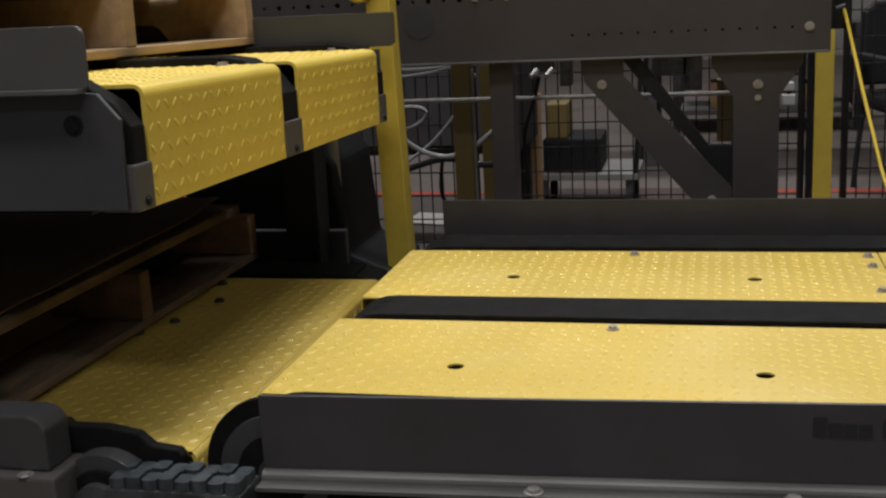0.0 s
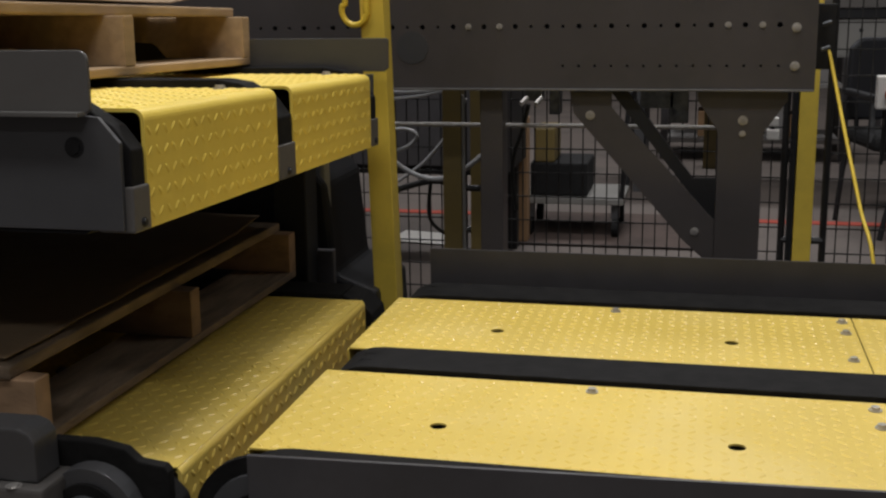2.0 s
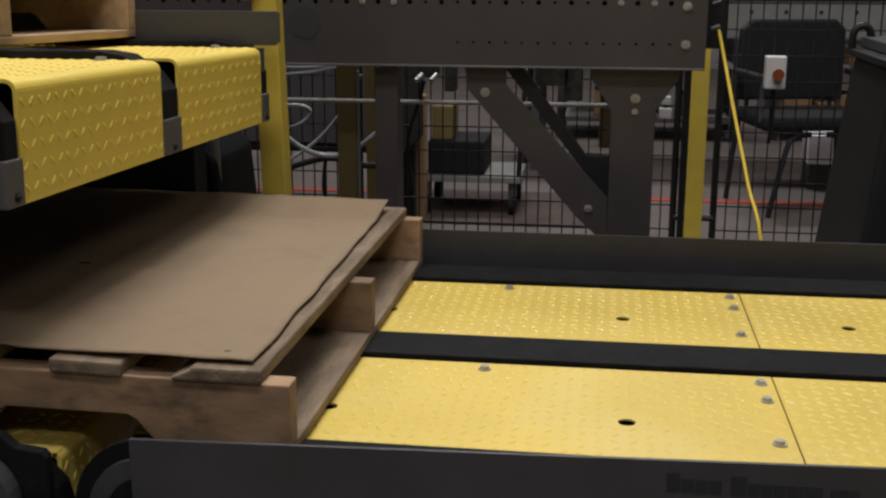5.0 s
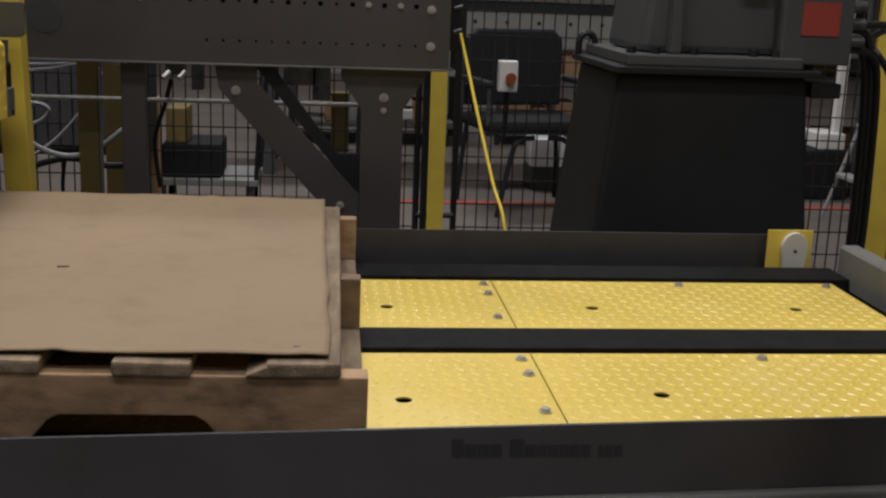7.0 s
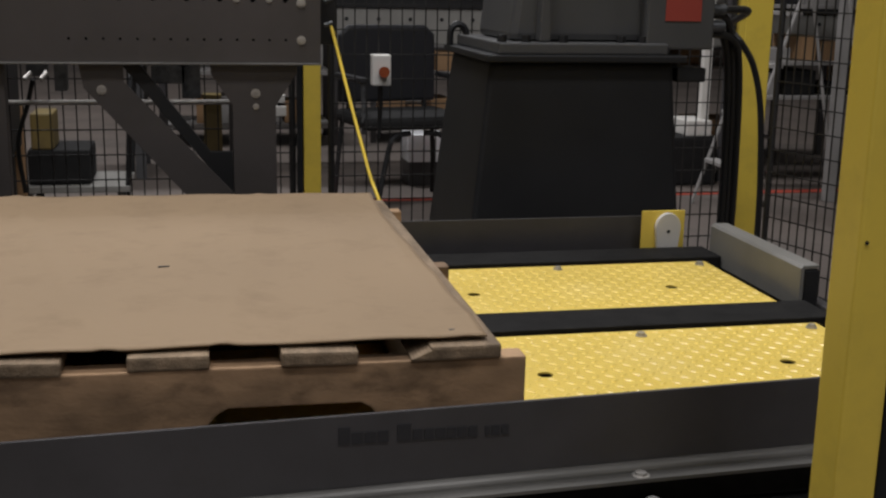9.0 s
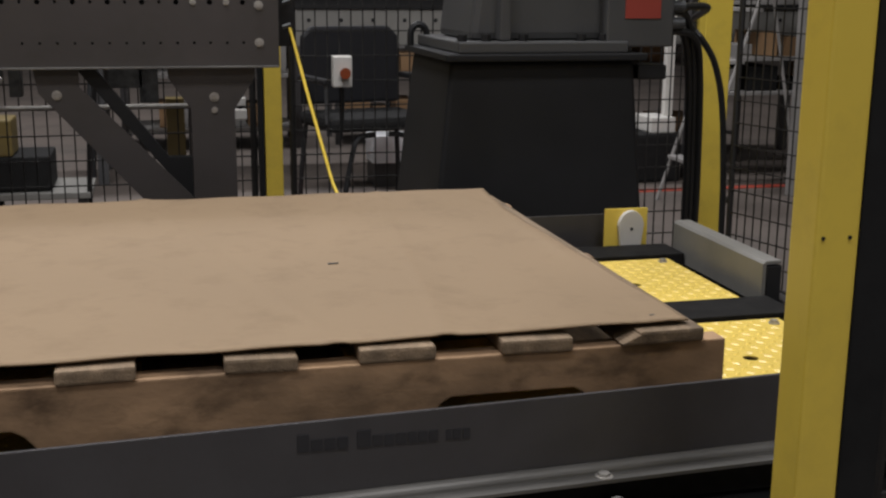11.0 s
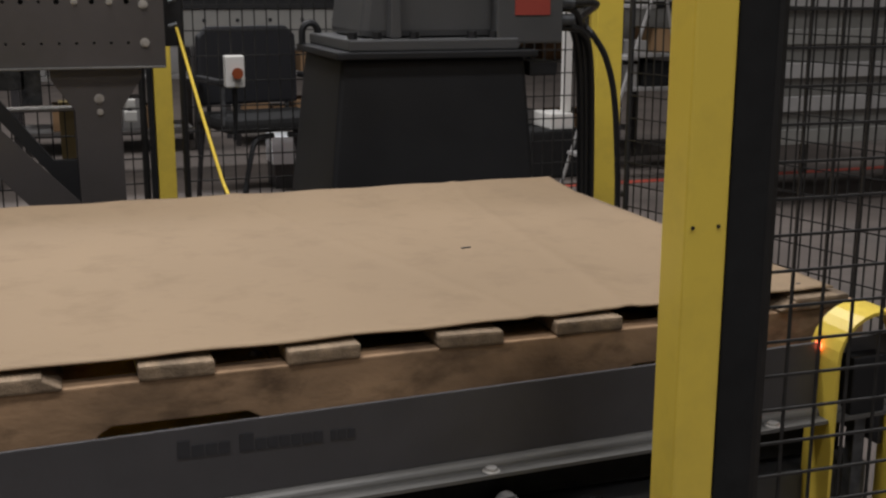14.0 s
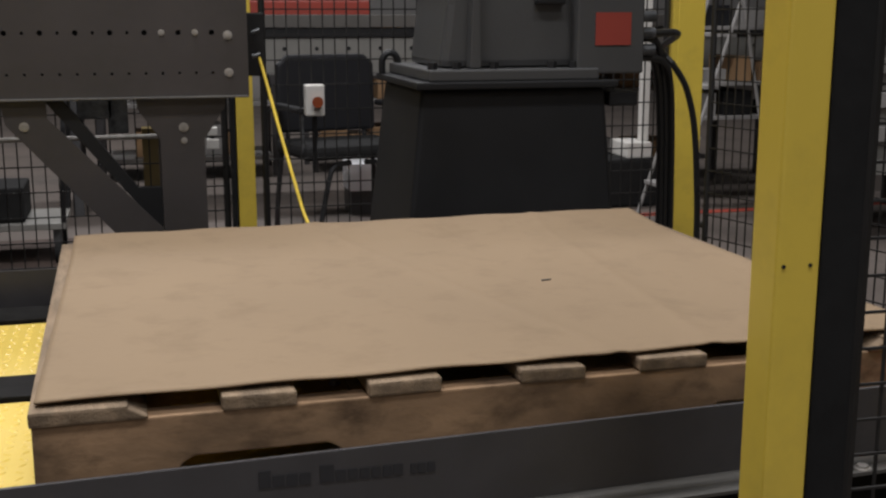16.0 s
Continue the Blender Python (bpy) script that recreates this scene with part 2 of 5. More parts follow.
def treads(origin, u, v, n, width, height, clear=(), pitch=0.0235, lug=0.0017):
    """Raised lugs of a checker plate over width x height, along u and v, standing up along n."""
    origin, u, v, n = Vector(origin), Vector(u), Vector(v), Vector(n)
    verts, faces = [], []
    nu, nv = int(width / pitch), int(height / pitch)
    for i in range(nu):
        for j in range(nv):
            cu, cv = (i + 0.5) * width / nu, (j + 0.5) * height / nv
            if any((cu - h[0]) ** 2 + (cv - h[1]) ** 2 < h[2] ** 2 for h in clear):
                continue
            t = radians(45 if (i + j) % 2 else -45)
            a = math.cos(t) * u + math.sin(t) * v
            b = -math.sin(t) * u + math.cos(t) * v
            c = origin + cu * u + cv * v
            k = len(verts)
            L, w, h = 0.0098, 0.0036, lug
            for p in ((-L, 0), (-L * 0.5, -w), (L * 0.5, -w), (L, 0), (L * 0.5, w), (-L * 0.5, w)):
                verts.append(c + p[0] * a + p[1] * b)
            for p in ((-L * 0.45, -w * 0.3), (L * 0.45, -w * 0.3), (L * 0.45, w * 0.3), (-L * 0.45, w * 0.3)):
                verts.append(c + p[0] * a + p[1] * b + h * n)
            faces += [(k, k + 1, k + 6), (k + 1, k + 2, k + 7, k + 6), (k + 2, k + 3, k + 7), (k + 3, k + 8, k + 7), (k + 3, k + 4, k + 8),
                      (k + 4, k + 5, k + 9, k + 8), (k + 5, k, k + 9), (k, k + 6, k + 9), (k + 6, k + 7, k + 8, k + 9)]
    me = bpy.data.meshes.new("tmp")
    me.from_pydata(verts, [], faces)
    bm = bmesh.new()
    bm.from_mesh(me)
    bpy.data.meshes.remove(me)
    return bm


def bolt_head(parent, x, y, z, r=0.009, h=0.006, up=(0, 0, 1), name="bolt", material=None):
    """A washer and a hexagonal head."""
    up = Vector(up)
    p = Vector((x, y, z))
    bm = rod(p, p + up * h * 0.3, r * 1.35, 14)
    rod(p + up * h * 0.25, p + up * h, r, 6, bm, r * 0.92)
    return part(name, bm, material or BOLT_STEEL, parent)


# ---- the hall: floor, walls and ceiling ----
def slab(name, x0, x1, y0, y1, z0, z1, material, label, category):
    ob = part(name, box(x0, x1, y0, y1, z0, z1), material, None)
    return tagged(ob, label, category, kind="structure")


slab("floor", -13, 15, -9, 21, -0.2, 0, CONCRETE, "worn grey concrete factory floor with dusty stains", "floor")
slab("wall_north", -13.3, 15.3, 21, 21.3, -0.2, 7.5, WALL_PAINT, "plain dim painted wall of the factory hall", "wall")
slab("wall_south", -13.3, 15.3, -9.3, -9, -0.2, 7.5, WALL_PAINT, "plain dim painted wall of the factory hall", "wall")
slab("wall_west", -13.3, -13, -9, 21, -0.2, 7.5, WALL_PAINT, "plain dim painted wall of the factory hall", "wall")
slab("wall_east", 15, 15.3, -9, 21, -0.2, 7.5, WALL_PAINT, "plain dim painted wall of the factory hall", "wall")
slab("ceiling", -13.3, 15.3, -9.3, 21.3, 7.5, 7.7, WALL_PAINT, "plain dim ceiling high over the factory hall", "ceiling")
tape = part("floor_marking", box(-6, 6, 6.0, 6.08, 0.0, 0.004), RED_TAPE, None)
tagged(tape, "red safety tape stuck along the concrete floor", "floor marking", kind="structure")

# lanes across the conveyors: three chain runs and the two plates between them
FRONT_RAIL, BACK_RAIL = 1.335, 2.492
CHAINS = ((1.365, 1.475), (1.838, 1.962), (2.325, 2.44))
PLATES = ((1.478, 1.835), (1.965, 2.322))


def rail_profile(y, top, low, out):
    """A channel with its web at y; flanges at the bottom point to out (-1 or 1)."""
    t = 0.006
    a, b = sorted((y, y + out * 0.045))
    w0, w1 = sorted((y, y + out * t))
    bm = box(0, 1, w0, w1, low, top, 0.0)
    box(0, 1, a, b, low - t, low, 0.0, bm)
    return bm


def stretch_x(bm, x0, x1):
    for v in bm.verts:
        v.co.x = x0 + v.co.x * (x1 - x0)
    return bm


def chain_run(parent, x0, x1, y0, y1, top, nose=True):
    """A low black chain guide with the chain lying on it."""
    r = 0.036
    left = [(x0 + 1.9 * r * (1 - math.cos(t)), top - r + r * math.sin(t)) for t in [math.pi / 2 * k / 5 for k in range(6)]] if nose else [(x0, top)]
    outline = [(x0, top - 0.11), *left, (x1, top), (x1, top - 0.11)]
    guide = part("chain_guide", prism(outline, "y", y0, y1, 0.0025), BLACK_CHAIN, parent, "greased black chain guide")
    # flat link plates along the run
    bm = bmesh.new()
    mid, n = (y0 + y1) / 2, int((x1 - x0 - 0.08) / 0.0254)
    verts, faces = [], []
    for i in range(n):
        cx = x0 + 0.055 + 0.0254 * i
        for s in (-1, 1):
            yy = mid + s * (0.013 if i % 2 else 0.0175)
            k = len(verts)
            for dx, dy, dz in ((-0.0145, -0.0018, 0), (0.0145, -0.0018, 0), (0.0145, 0.0018, 0), (-0.0145, 0.0018, 0),
                               (-0.0105, -0.0018, 0.002), (0.0105, -0.0018, 0.002), (0.0105, 0.0018, 0.002), (-0.0105, 0.0018, 0.002)):
                verts.append((cx + dx, yy + dy, top - 0.0005 + dz * 0.16))
            faces += [(k, k + 1, k + 5, k + 4), (k + 1, k + 2, k + 6, k + 5), (k + 2, k + 3, k + 7, k + 6), (k + 3, k, k + 4, k + 7), (k + 4, k + 5, k + 6, k + 7)]
    me = bpy.data.meshes.new("tmp")
    me.from_pydata(verts, [], faces)
    bm.from_mesh(me)
    bpy.data.meshes.remove(me)
    part("roller_chain", bm, BLACK_CHAIN, guide, kind="stuff")
    return guide


def deck_plate(parent, x0, x1, y0, y1, z, holes, bolts, material=None):
    p = part("deck_plate", plate(x0, x1, y0, y1, z, 0.003, holes), material or YELLOW_DECK, parent, "yellow checker plate with drilled holes")
    clear = [(h[0] - x0, h[1] - y0, 0.022) for h in holes] + [(b[0] - x0, b[1] - y0, 0.02) for b in bolts]
    part("tread", treads((x0, y0, z), (1, 0, 0), (0, 1, 0), (0, 0, 1), x1 - x0, y1 - y0, clear), material or YELLOW_DECK, p, kind="stuff")
    for bx, by in bolts:
        bolt_head(p, bx, by, z, 0.0078, 0.007)
    return p


# ---- the lifting conveyor, which carries the pallet away ----
def lift_conveyor():
    root = thing("lift_conveyor", 0.2, 1.9, 0.0, "lifting chain conveyor with yellow checker-plate deck and dark steel rails", "conveyor")
    x0, x1, joint = -0.615, 1.07, 0.312
    hx = (-0.362, 0.079, 0.486, 0.905)
    for (y0, y1), hy in zip(PLATES, (1.612, 2.118)):
        holes_l = [(hx[0], hy), (hx[1], hy)]
        holes_r = [(hx[2], hy + 0.02), (hx[3], hy + 0.02)] if hy < 1.8 else [(hx[2], hy), (hx[3], hy)]
        by = (y0 + 0.022, (y0 + y1) / 2 + 0.05, y1 - 0.022)
        bl = [(-0.148, y1 - 0.03), (joint - 0.025, by[0] + 0.06), (joint - 0.021, y1 - 0.11), (joint - 0.021, y1 - 0.035)]
        br = [(0.715, y1 - 0.03), (1.045, y1 - 0.03)]
        deck_plate(root, x0, joint - 0.0012, y0, y1, D, holes_l, bl)
        deck_plate(root, joint + 0.0012, x1, y0, y1, D, holes_r, br)
    # folded-down left lip of each plate
    for y0, y1 in PLATES:
        part("deck_lip", box(x0 - 0.004, x0, y0, y1, D - 0.1, D - 0.004, 0.0012), YELLOW_DECK, root)
    for c0, c1 in CHAINS:
        chain_run(root, x0 + 0.004, x1 + 0.045, c0 + 0.004, c1 - 0.004, D + 0.008)
    # sprocket ends at the feeding side
    for c0, c1 in CHAINS:
        bm = rod((x0 + 0.048, c0 + 0.028, D - 0.05), (x0 + 0.048, c1 - 0.028, D - 0.05), 0.04, 22)
        part("sprocket", bm, WORN_STEEL, root, "worn grey steel sprocket", smooth=False)
    part("axle", rod((x0 + 0.048, 1.345, D - 0.06), (x0 + 0.048, 2.46, D - 0.06), 0.014, 12), WORN_STEEL, root)
    # added black sheets that give the drilled holes their dark, in place of shade
    for y0, y1 in PLATES:
        part("dark_hole_backing", box(x0 + 0.01, x1, y0 + 0.004, y1 - 0.004, D - 0.06, D - 0.055), BLACK_RUBBER, root)
    # side rails
    xa, xb = x0 + 0.06, x1 + 0.1
    slope = 0.024
    foot = D - 0.031
    web = [(xa, foot + slope * xa), (xa, D + 0.067 + 0.022 * xa), (xb, D + 0.067 + 0.022 * xb), (xb, foot + slope * xb)]
    front = part("side_rail", prism(web, "y", FRONT_RAIL - 0.006, FRONT_RAIL, 0.0012), RAIL_STEEL, root, "dark painted steel rail")
    curl = [(FRONT_RAIL - 0.006 - 0.012 * math.sin(a), foot - 0.012 * (1 - math.cos(a))) for a in [math.pi / 2 * k / 5 for k in range(6)]]
    curl += [(FRONT_RAIL - 0.04, foot - 0.012), (FRONT_RAIL - 0.04, foot - 0.017), (FRONT_RAIL, foot - 0.017), (FRONT_RAIL, foot - 0.0005)]
    lip = prism(curl, "x", xa, xb)
    for v in lip.verts:
        v.co.z += slope * v.co.x
    part("rail_flange", lip, FLANGE_STEEL, front, "worn pale lower flange of the rail")
    back = part("side_rail", stretch_x(rail_profile(BACK_RAIL, D + 0.072, D - 0.09, 1), x0 + 0.03, 0.99), RAIL_STEEL, root)
    # chain wheel half hidden behind the start of the rail
    wx, wz = xa + 0.008, D - 0.056
    part("chain_loop", rod((wx, 1.353, wz), (wx, 1.3635, wz), 0.099, 34), BLACK_CHAIN, root, "greased black chain round the wheel")
    wheel = part("chain_wheel", rod((wx, 1.345, wz), (wx, 1.3525, wz), 0.076, 32), GREY_STEEL, root, "grey steel chain wheel")
    part("wheel_recess", rod((wx, 1.3425, wz), (wx, 1.3448, wz), 0.05, 26), BLACK_CHAIN, wheel)
    part("shaft_collar", rod((wx, 1.3365, wz), (wx, 1.3422, wz), 0.02, 16), WORN_STEEL, wheel)
    # greasy double chain that hangs out in front of the wheel
    holder = part("chain_holder", box(-0.742, -0.556, 1.252, 1.316, D - 0.085, D - 0.048, 0.002), WORN_STEEL, root, "greasy blue-grey chain holder")
    for k in range(8):
        for row in range(2):
            cx, cy = -0.735 + 0.0225 * k, 1.256 + 0.03 * row
            link = prism([(cx, cy), (cx + 0.005, cy - 0.003), (cx + 0.015, cy - 0.003), (cx + 0.02, cy), (cx + 0.02, cy + 0.02), (cx + 0.015, cy + 0.023), (cx + 0.005, cy + 0.023), (cx, cy + 0.02)], "z", D - 0.0475, D - 0.034 + 0.003 * ((k + row) % 2))
            part("chain_link", link, CHAIN_GREASE, holder)
    part("holder_pin", rod((-0.60, 1.243, D - 0.064), (-0.60, 1.2515, D - 0.064), 0.012, 14), BOLT_STEEL, holder)
    # stencilled maker's marks, as plain bars
    x = 0.121
    for w, h in ((0.017, 0.022), (0.017, 0.015), (0.016, 0.015), (0.016, 0.015), (0.009, 0.0), (0.02, 0.022), (0.015, 0.014), (0.015, 0.014), (0.015, 0.014), (0.014, 0.014), (0.014, 0.014), (0.014, 0.014), (0.008, 0.0), (0.009, 0.013), (0.013, 0.013), (0.012, 0.013)):
        if h:
            part("stencil_bar", box(x, x + w - 0.0025, FRONT_RAIL - 0.0076, FRONT_RAIL - 0.0062, D + 0.032, D + 0.032 + h), LABEL_INK, front, "dark stencilled bar")
        x += w
    for bx in (-0.2, 0.1, 0.52, 0.95):
        bolt_head(front, bx, FRONT_RAIL - 0.028, D - 0.043 + 0.024 * bx, 0.009, 0.006)
    # under-frame below the rail
    part("lower_beam", box(x0 + 0.05, x1 + 0.08, 1.345, 1.41, D - 0.19, D - 0.115, 0.004), GREY_STEEL, root)
    part("lower_beam", box(x0 + 0.05, x1 + 0.08, 2.39, 2.44, D - 0.19, D - 0.10, 0.004), BLACK_PAINT, root)
    for cx in (-0.5, 0.2, 0.95):
        part("cross_member", box(cx, cx + 0.06, 1.411, 2.389, D - 0.185, D - 0.115, 0.003), BLACK_PAINT, root)
    for px in (0.40, 0.60):
        pl = part("maker_plate", box(px, px + 0.1, 1.337, 1.3445, D - 0.17, D - 0.105, 0.002), BLACK_PAINT, root, "small black maker's plate with grey bars")
        for k in range(3):
            part("plate_bar", box(px + 0.012, px + 0.088, 1.3352, 1.3368, D - 0.16 + 0.018 * k, D - 0.151 + 0.018 * k), PALE_STEEL, pl)
    for kx in (0.555, 0.86):
        kb = rod((kx, 1.30, D - 0.095), (kx, 1.3445, D - 0.095), 0.016, 16)
        rod((kx, 1.294, D - 0.095), (kx, 1.302, D - 0.095), 0.011, 16, kb)
        box(kx - 0.03, kx + 0.05, 1.325, 1.3445, D - 0.125, D - 0.10, 0.004, kb)
        part("grease_cap", kb, PALE_STEEL, root, "pale grease cap")
    # end stops over the outlet side, with their posts
    for y0, y1 in ((1.985, 2.40), (1.40, 1.84)):
        stop = part("end_stop", prism([(1.118, D - 0.02), (1.118, D + 0.064), (1.124, D + 0.070), (1.158, D + 0.070), (1.158, D + 0.064), (1.126, D + 0.062), (1.126, D - 0.02)], "y", y0, y1, 0.001), STOP_STEEL, root, "grey steel end-stop angle")
        part("stop_block", box(1.128, 1.16, y0, y0 + 0.04, D - 0.06, D + 0.06, 0.003), BLACK_PAINT, stop)
        part("stop_block", box(1.128, 1.16, y1 - 0.04, y1, D - 0.06, D + 0.06, 0.003), BLACK_PAINT, stop)
    part("end_beam", box(1.162, 1.19, 1.34, 2.46, D - 0.09, D - 0.01, 0.004), RAIL_STEEL, root)
    # photo-eye reflector at the end of the back rail
    br = part("reflector_bracket", box(0.968, 1.075, 2.452, 2.456, D - 0.02, D + 0.092, 0.0015), YELLOW_WRAP, root, "yellow reflector bracket")
    pts = [(1.005, D + 0.003), (1.055, D + 0.003)] + [(1.03 + 0.031 * math.cos(t), D + 0.052 + 0.036 * math.sin(t)) for t in [math.pi * k / 12 for k in range(13)]]
    rf = part("reflector", prism(pts, "y", 2.438, 2.4515, 0.002), WHITE_PLASTIC, br, "white round-topped reflector")
    part("reflector_screw", rod((1.03, 2.4365, D + 0.045), (1.03, 2.4385, D + 0.045), 0.004, 8), BLACK_PAINT, br)
    return root


lift = lift_conveyor()


def lift_stand():
    """The fixed frame under the lifting deck."""
    root = thing("lift_stand", 0.2, 1.9, 0.0, "black steel stand under the lifting conveyor", "stand")
    for px in (-0.45, 0.9):
        for py in (1.46, 2.3):
            leg = part("leg", box(px, px + 0.06, py, py + 0.06, 0.01, D - 0.2 - 0.012, 0.003), BLACK_PAINT, root)
            part("foot_plate", box(px - 0.03, px + 0.09, py - 0.03, py + 0.09, 0, 0.01, 0.002), BLACK_PAINT, leg)
    for py in (1.47, 2.31):
        part("floor_beam", box(-0.39, 0.9, py, py + 0.04, 0.06, 0.12, 0.003), BLACK_PAINT, root)
    return root


lift_stand()


# ---- the fixed conveyor at floor level that feeds the lift ----
def lower_conveyor():
    root = thing("feed_conveyor", -1.7, 1.9, 0.0, "low chain conveyor with yellow checker-plate cover under the upper lane", "conveyor")
    x0, x1 = -3.2, -0.685
    y0, y1 = 1.40, 2.30
    part_z = D - 0.004
    bolts = [(-1.0, 1.98), (-1.035, 1.90), (-0.97, 2.12), (-0.93, 1.48), (-1.08, 1.75), (-1.02, 2.25)]
    p = part("deck_plate", plate(x0, x1 - 0.006, y0, y1, part_z, 0.006, [(-0.99, 2.09)], 0.011), YELLOW_DECK, root, "yellow checker-plate cover")
    part("tread", treads((-1.9, y0, part_z), (1, 0, 0), (0, 1, 0), (0, 0, 1), x1 - 0.01 + 1.9, y1 - y0, [(b[0] + 1.9, b[1] - y0, 0.02) for b in bolts]), YELLOW_DECK, p, kind="stuff")
    for b in bolts:
        bolt_head(p, b[0], b[1], part_z, 0.008, 0.007, material=WORN_STEEL)
    # rounded edge and folded-down end
    r = 0.012
    arc = [(x1 - r + r * math.sin(t), part_z - r + r * math.cos(t)) for t in [math.pi / 2 * k / 5 for k in range(6)]]
    inner = [(x1 - r + (r - 0.006) * math.sin(t), part_z - r + (r - 0.006) * math.cos(t)) for t in [math.pi / 2 * k / 5 for k in range(6)]]
    wrap = part("folded_end", prism([*arc, (x1, D - 0.17), (x1 - 0.006, D - 0.17), *inner[::-1]], "y", y0, y1), YELLOW_DECK, root)
    part("tread", treads((x1, y0, D - 0.165), (0, 1, 0), (0, 0, 1), (1, 0, 0), y1 - y0, 0.15), YELLOW_DECK, wrap, kind="stuff")
    for c0, c1 in ((1.335, 1.395), (2.305, 2.40)):
        chain_run(root, -3.2, -0.74, c0, c1, D + 0.006, False)
        outline = [(-0.739, D - 0.12), (-0.739, D + 0.004), (-0.70, D - 0.006), (-0.672, D - 0.035), (-0.664, D - 0.07), (-0.68, D - 0.12)]
        part("chain_nose", prism(outline, "y", c0, c1, 0.004), BLACK_CHAIN, root)
    for ry, rh in ((1.285, -0.045), (2.53, 0.05)):
        part("side_rail", box(-3.2, -1.21 if ry < 2 else -0.83, ry, ry + 0.02, D - 0.10, D + rh, 0.004), RAIL_STEEL, root)
    # black nose guard, bearing and chain wheels in front of the plate
    guard = [(-1.6, D - 0.10), (-1.6, D + 0.06), (-0.768, D + 0.064), (-0.722, D + 0.056), (-0.704, D + 0.040), (-0.667, D + 0.036), (-0.661, D + 0.028), (-0.659, D - 0.10)]
    part("nose_guard", prism(guard, "y", 1.314, 1.332, 0.003), BLACK_CHAIN, root, "black nose guard")
    part("bearing_block", prism([(-1.2, D + 0.030), (-1.2, D + 0.100), (-0.835, D + 0.103), (-0.819, D + 0.097), (-0.811, D + 0.085), (-0.811, D + 0.030)], "y", 1.245, 1.30, 0.003), GREY_STEEL, root, "grey bearing housing")
    part("bearing_base", box(-1.2, -0.795, 1.228, 1.31, D - 0.04, D + 0.0285, 0.005), GUIDE_STEEL, root)
    bolt_head(root, -0.84, 1.236, D + 0.0285, 0.008, 0.002)
    for sx, sz, sr in ((-0.764, D - 0.03, 0.068), (-0.862, D - 0.085, 0.055)):
        wheel = part("drive_sprocket", rod((sx, 1.282, sz), (sx, 1.311, sz), sr, 30), GREY_STEEL, root, "grey drive sprocket")
        part("chain_loop", rod((sx, 1.275, sz), (sx, 1.2815, sz), sr * 0.72, 28), BLACK_CHAIN, wheel)
        part("sprocket_hub", rod((sx, 1.262, sz), (sx, 1.2745, sz), sr * 0.5, 22), WORN_STEEL, wheel, "greasy hub")
    # legs and beams to the floor
    for px in (-2.9, -0.80):
        for py in (1.42, 2.24):
            part("leg", box(px, px + 0.07, py, py + 0.06, 0, D - 0.02, 0.003), RAIL_STEEL, root)
    part("cross_member", box(-0.79, -0.74, 1.481, 2.239, 0.15, 0.25, 0.003), BLACK_PAINT, root)
    return root


lower_conveyor()


